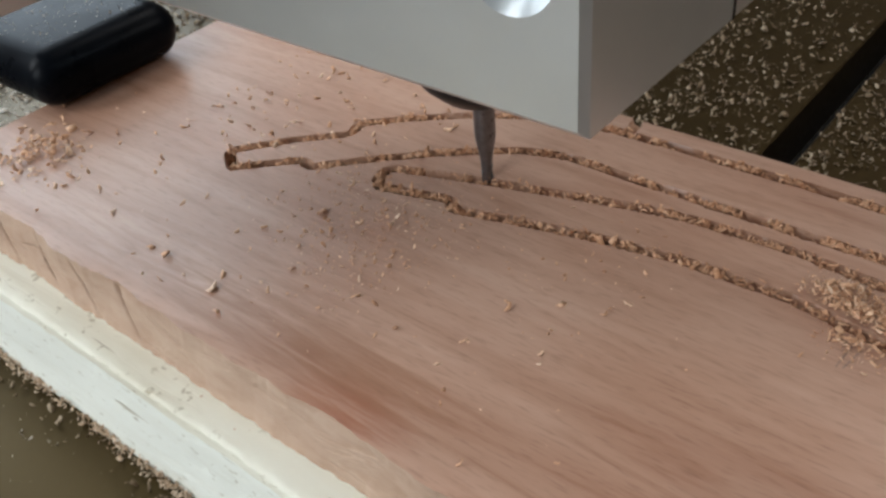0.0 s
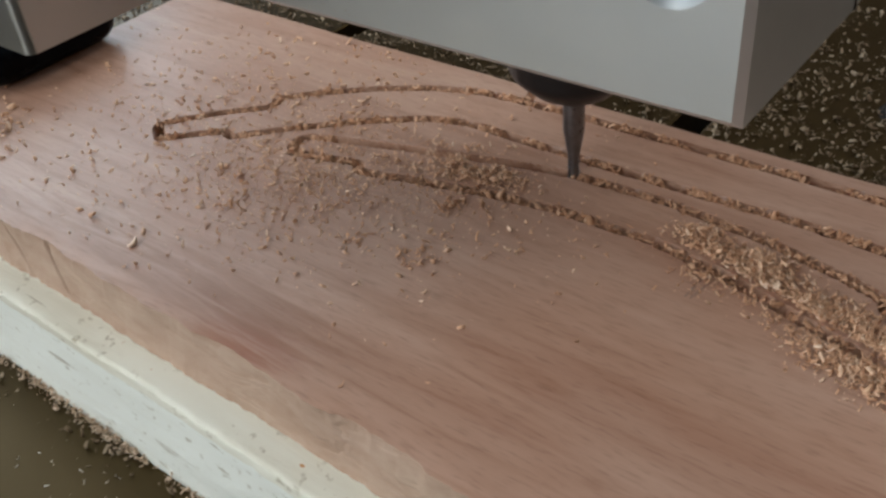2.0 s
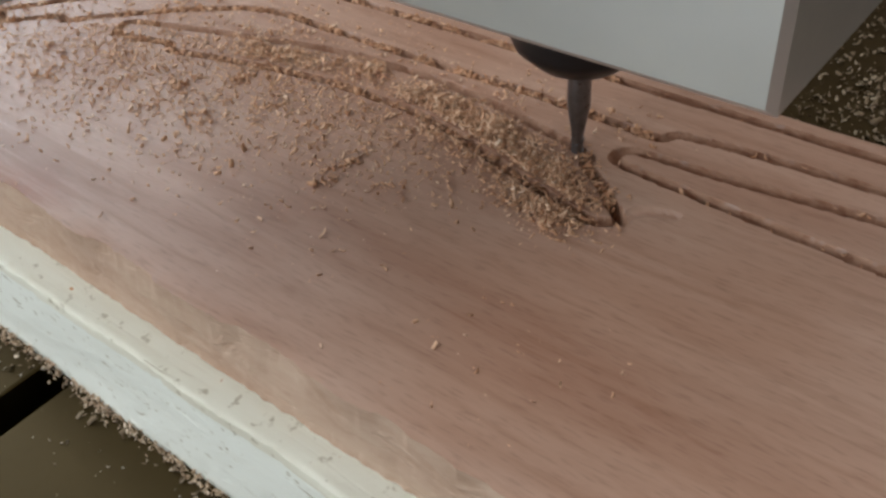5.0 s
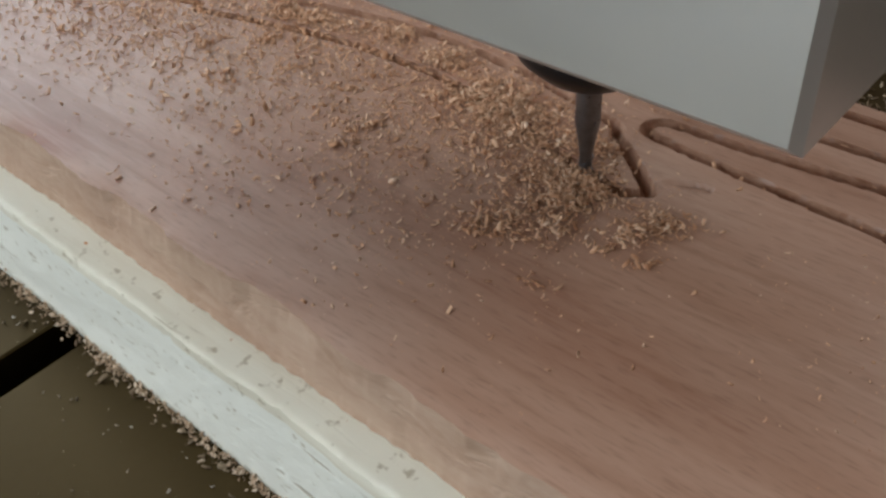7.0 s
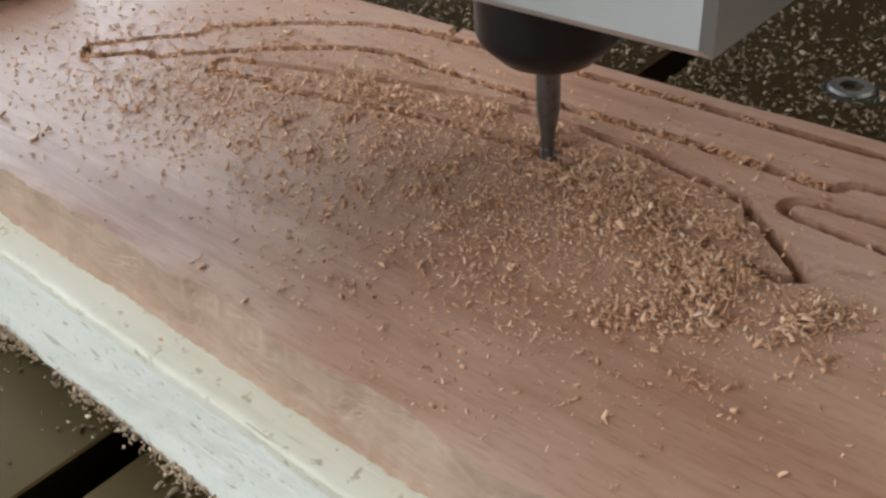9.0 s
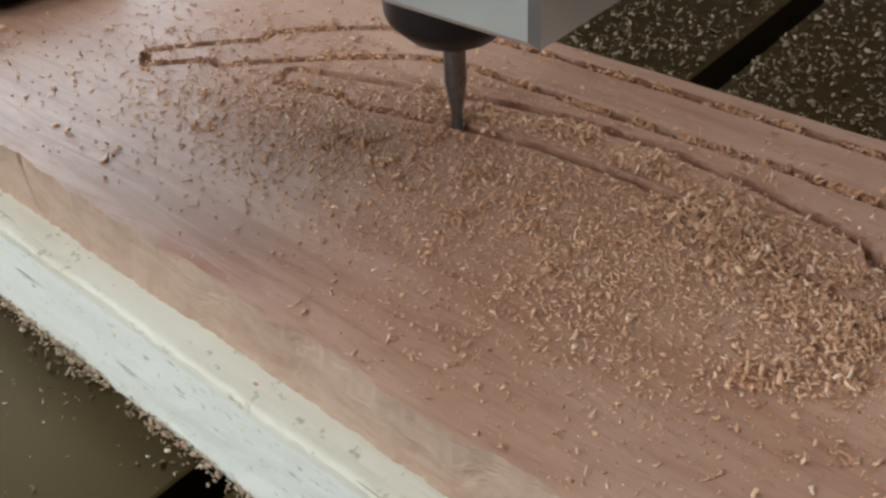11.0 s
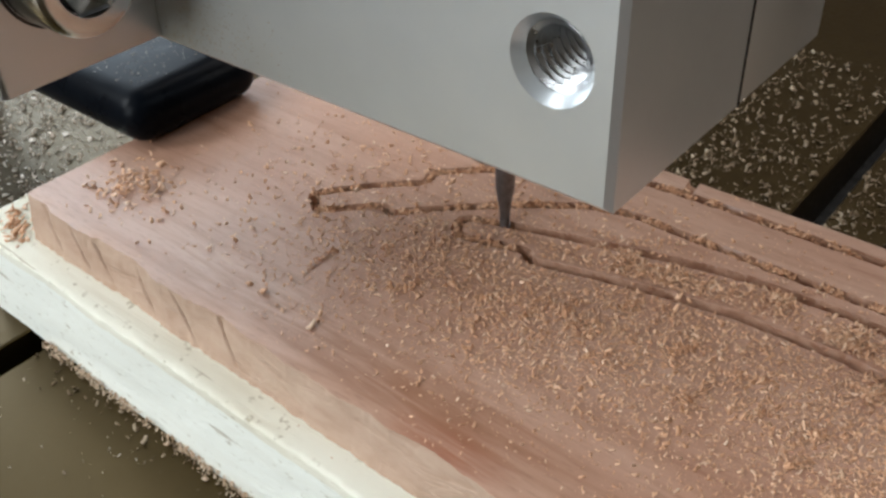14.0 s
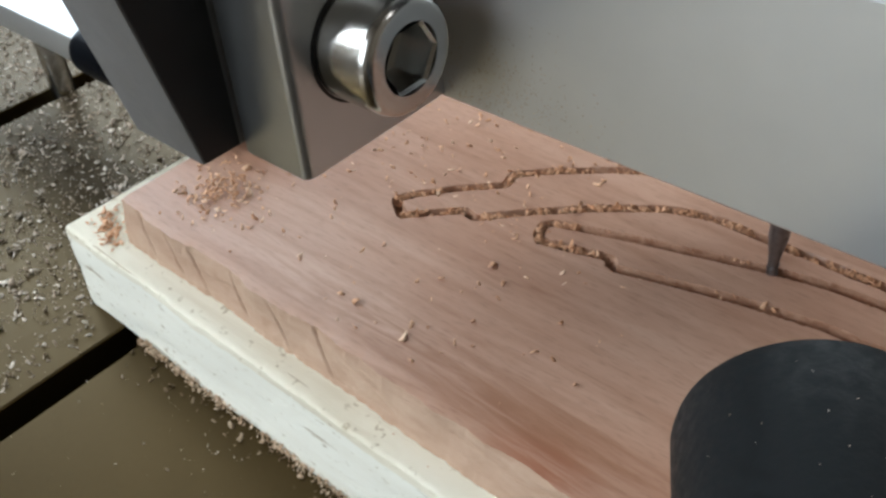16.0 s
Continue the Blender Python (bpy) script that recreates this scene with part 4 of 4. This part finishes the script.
def drift_mesh(x, y, sort, seed):
    """One drift about its own middle; chips over a groove sink into it, none lies past the board's edges."""
    rng = np.random.RandomState(seed)
    count, spread, pile, size = DRIFT_KINDS[sort]
    q = rng.normal(0, spread, (count, 2)) * rng.uniform(0.6, 1.4, (1, 2))
    wx, wy = q[:, 0] + x, q[:, 1] + y
    q = q[(wx > BOARD_X0 + 1) & (wy > BOARD_FRONT(wx) + 0.7) & (wy < BOARD_FAR - 0.8)]
    if len(q) == 0:
        return None
    z = rng.uniform(0, max(pile, 1e-3), len(q)) * np.exp(-(q ** 2).sum(1) / (2 * spread ** 2))
    gap = line_gap(FINGER_LINES, q[:, 0] + x, q[:, 1] + y)
    deep = groove_depth(q[:, 0] + x, q[:, 1] + y)
    sunk = np.where(gap < 1.4, 2.6 * rng.uniform(0.8, 1.05, len(q)), deep * rng.uniform(0.35, 0.95, len(q)))
    z = np.where((deep > 0.6) | (gap < 1.4), np.minimum(z, 0.3) - sunk, z)
    return chip_cloud("chip_drift", np.column_stack([q, z]), CHIP, seed, size, fine=0.5)


def groove_fills():
    """Crumbs that fill the second finger's grooves until the cutter comes by: (time, x, y, mesh)."""
    rng = np.random.RandomState(71)
    tool = np.array(TOOL_ROWS)
    made = []
    for line, deep, t0, t1 in ((GROOVE_FINGER_TOP, 2.6, 0.0, 6.0), (GROOVE_FINGER_LOW, 2.6, 6.1, 13.0)):
        p = rounded(line)
        legs = np.hypot(*np.diff(p, axis=0).T)
        along = np.concatenate([[0], np.cumsum(legs)])
        ts = np.arange(t0, t1, 0.02)
        tx, ty = np.interp(ts, tool[:, 0], tool[:, 1]), np.interp(ts, tool[:, 0], tool[:, 2])
        for a in np.arange(1.0, along[-1] - 5, 5.0):
            mid = np.array([np.interp(a + 2.5, along, p[:, k]) for k in (0, 1)])
            gap = np.hypot(tx - mid[0], ty - mid[1])
            if gap.min() > 3:
                continue
            f = rng.uniform(a, a + 5.0, rng.randint(18, 48))
            q = np.column_stack([np.interp(f, along, p[:, k]) for k in (0, 1)]) + rng.normal(0, 0.42, (len(f), 2)) - mid
            z = -0.05 - 0.3 * deep * rng.uniform(0.0, 1.0, len(f))
            z = np.where(groove_depth(q[:, 0] + mid[0], q[:, 1] + mid[1]) > 0.6, z, 0.0)
            made.append((float(ts[gap.argmin()]), mid[0], mid[1], chip_cloud("groove_fill", np.column_stack([q, z]), CRUMB, 300 + len(made), (0.3, 1.0))))
    return made


def moving_chips():
    """Chips rise from the wood where the cutter passes, lie on the board and are drawn into the nozzle at the end."""
    rng = np.random.RandomState(33)
    words = ("sparse scatter of tan wood chips on the board", "thin drift of tan wood chips on the board", "loose heap of curled tan wood chips on the board")
    nz = np.array(NOZZLE_ROWS)

    def drawn_off(x, y, rest, turn):
        # the right-hand side goes first
        ahead = -40 - (x - 1.2 * (y - 57))
        go = 14.2 + 0.009 * max(0, ahead) + 0.001 * min(0, ahead + 40) + rng.uniform(-0.05, 0.05)
        m = [np.interp(go + 0.18, nz[:, 0], nz[:, k]) for k in (1, 2, 3)]
        away = pose((m[0] + 110) * MM, (m[1] - 200) * MM, (m[2] + 12) * MM, 0, 0, turn)
        return [(go, rest), (go + 0.2, pose(m[0] * MM, m[1] * MM, m[2] * MM, 0, 0, turn)), (go + 0.4, away), (16, away)]

    moves = []
    for i, (t, x, y, sort) in enumerate(drifts()):
        me = drift_mesh(x, y, sort, 1000 + i)
        if me is None:
            continue
        ob = tagged(new("chip_drift", me), words[sort], "wood chips", "chips thrown out by the cutter", "stuff")
        rest = pose(x * MM, y * MM, 0.00002)
        rows, turn = [], 0
        if t < 0:
            rows.append((0, rest))
            if sort == 2:  # pushed towards the front as the cutter passes the groove's end
                turn = rng.uniform(20, 60)
                rest_after = pose((x + rng.uniform(-5, 13)) * MM, (y - rng.uniform(0, 11)) * MM, 0.00002, 0, 0, turn)
                rows += [(5.3, rest), (6.7, rest_after)]
                rest = rest_after
        else:
            t = math.floor(t * 2) / 2 + 0.1 + 0.8 * (t * 2 % 1) * 0.3  # flies between two half seconds
            bx, by = tool_at(t)
            src = pose(bx * MM, by * MM, -0.0075)
            rows += [(0, src), (max(t - 0.03, 0.02), src), (t + 0.17, rest)]
        moves.append((ob, rows + drawn_off(x, y, rest, turn)))
    for t, x, y, me in groove_fills():
        ob = tagged(new("groove_fill", me), "tan crumbs filling a stretch of the milled groove", "wood chips", "crumbs in the second finger's grooves", "stuff")
        rest = pose(x * MM, y * MM, 0)
        t = max(t, 0.1)
        turn = rng.uniform(40, 80)
        nx, ny = x + rng.uniform(-24, 12), y - rng.uniform(5, 20) - (9 if t < 6 else 0)  # clear of the other groove
        after = pose(nx * MM, ny * MM, 0.0003, 0, 0, turn)
        moves.append((ob, [(0, rest), (t - 0.08, rest), (t + 0.15, after)] + drawn_off(nx, ny, after, turn)))
    return moves


CHIP_MOVES = moving_chips()


def motions():
    walk(HEAD, [(t, pose(x * MM, y * MM, 0)) for t, x, y in TOOL_ROWS])
    walk(NOZZLE, [(t, nozzle_pose(x, y, z)) for t, x, y, z in NOZZLE_ROWS])
    for ob, rows in CHIP_MOVES:
        walk(ob, rows)


motions()
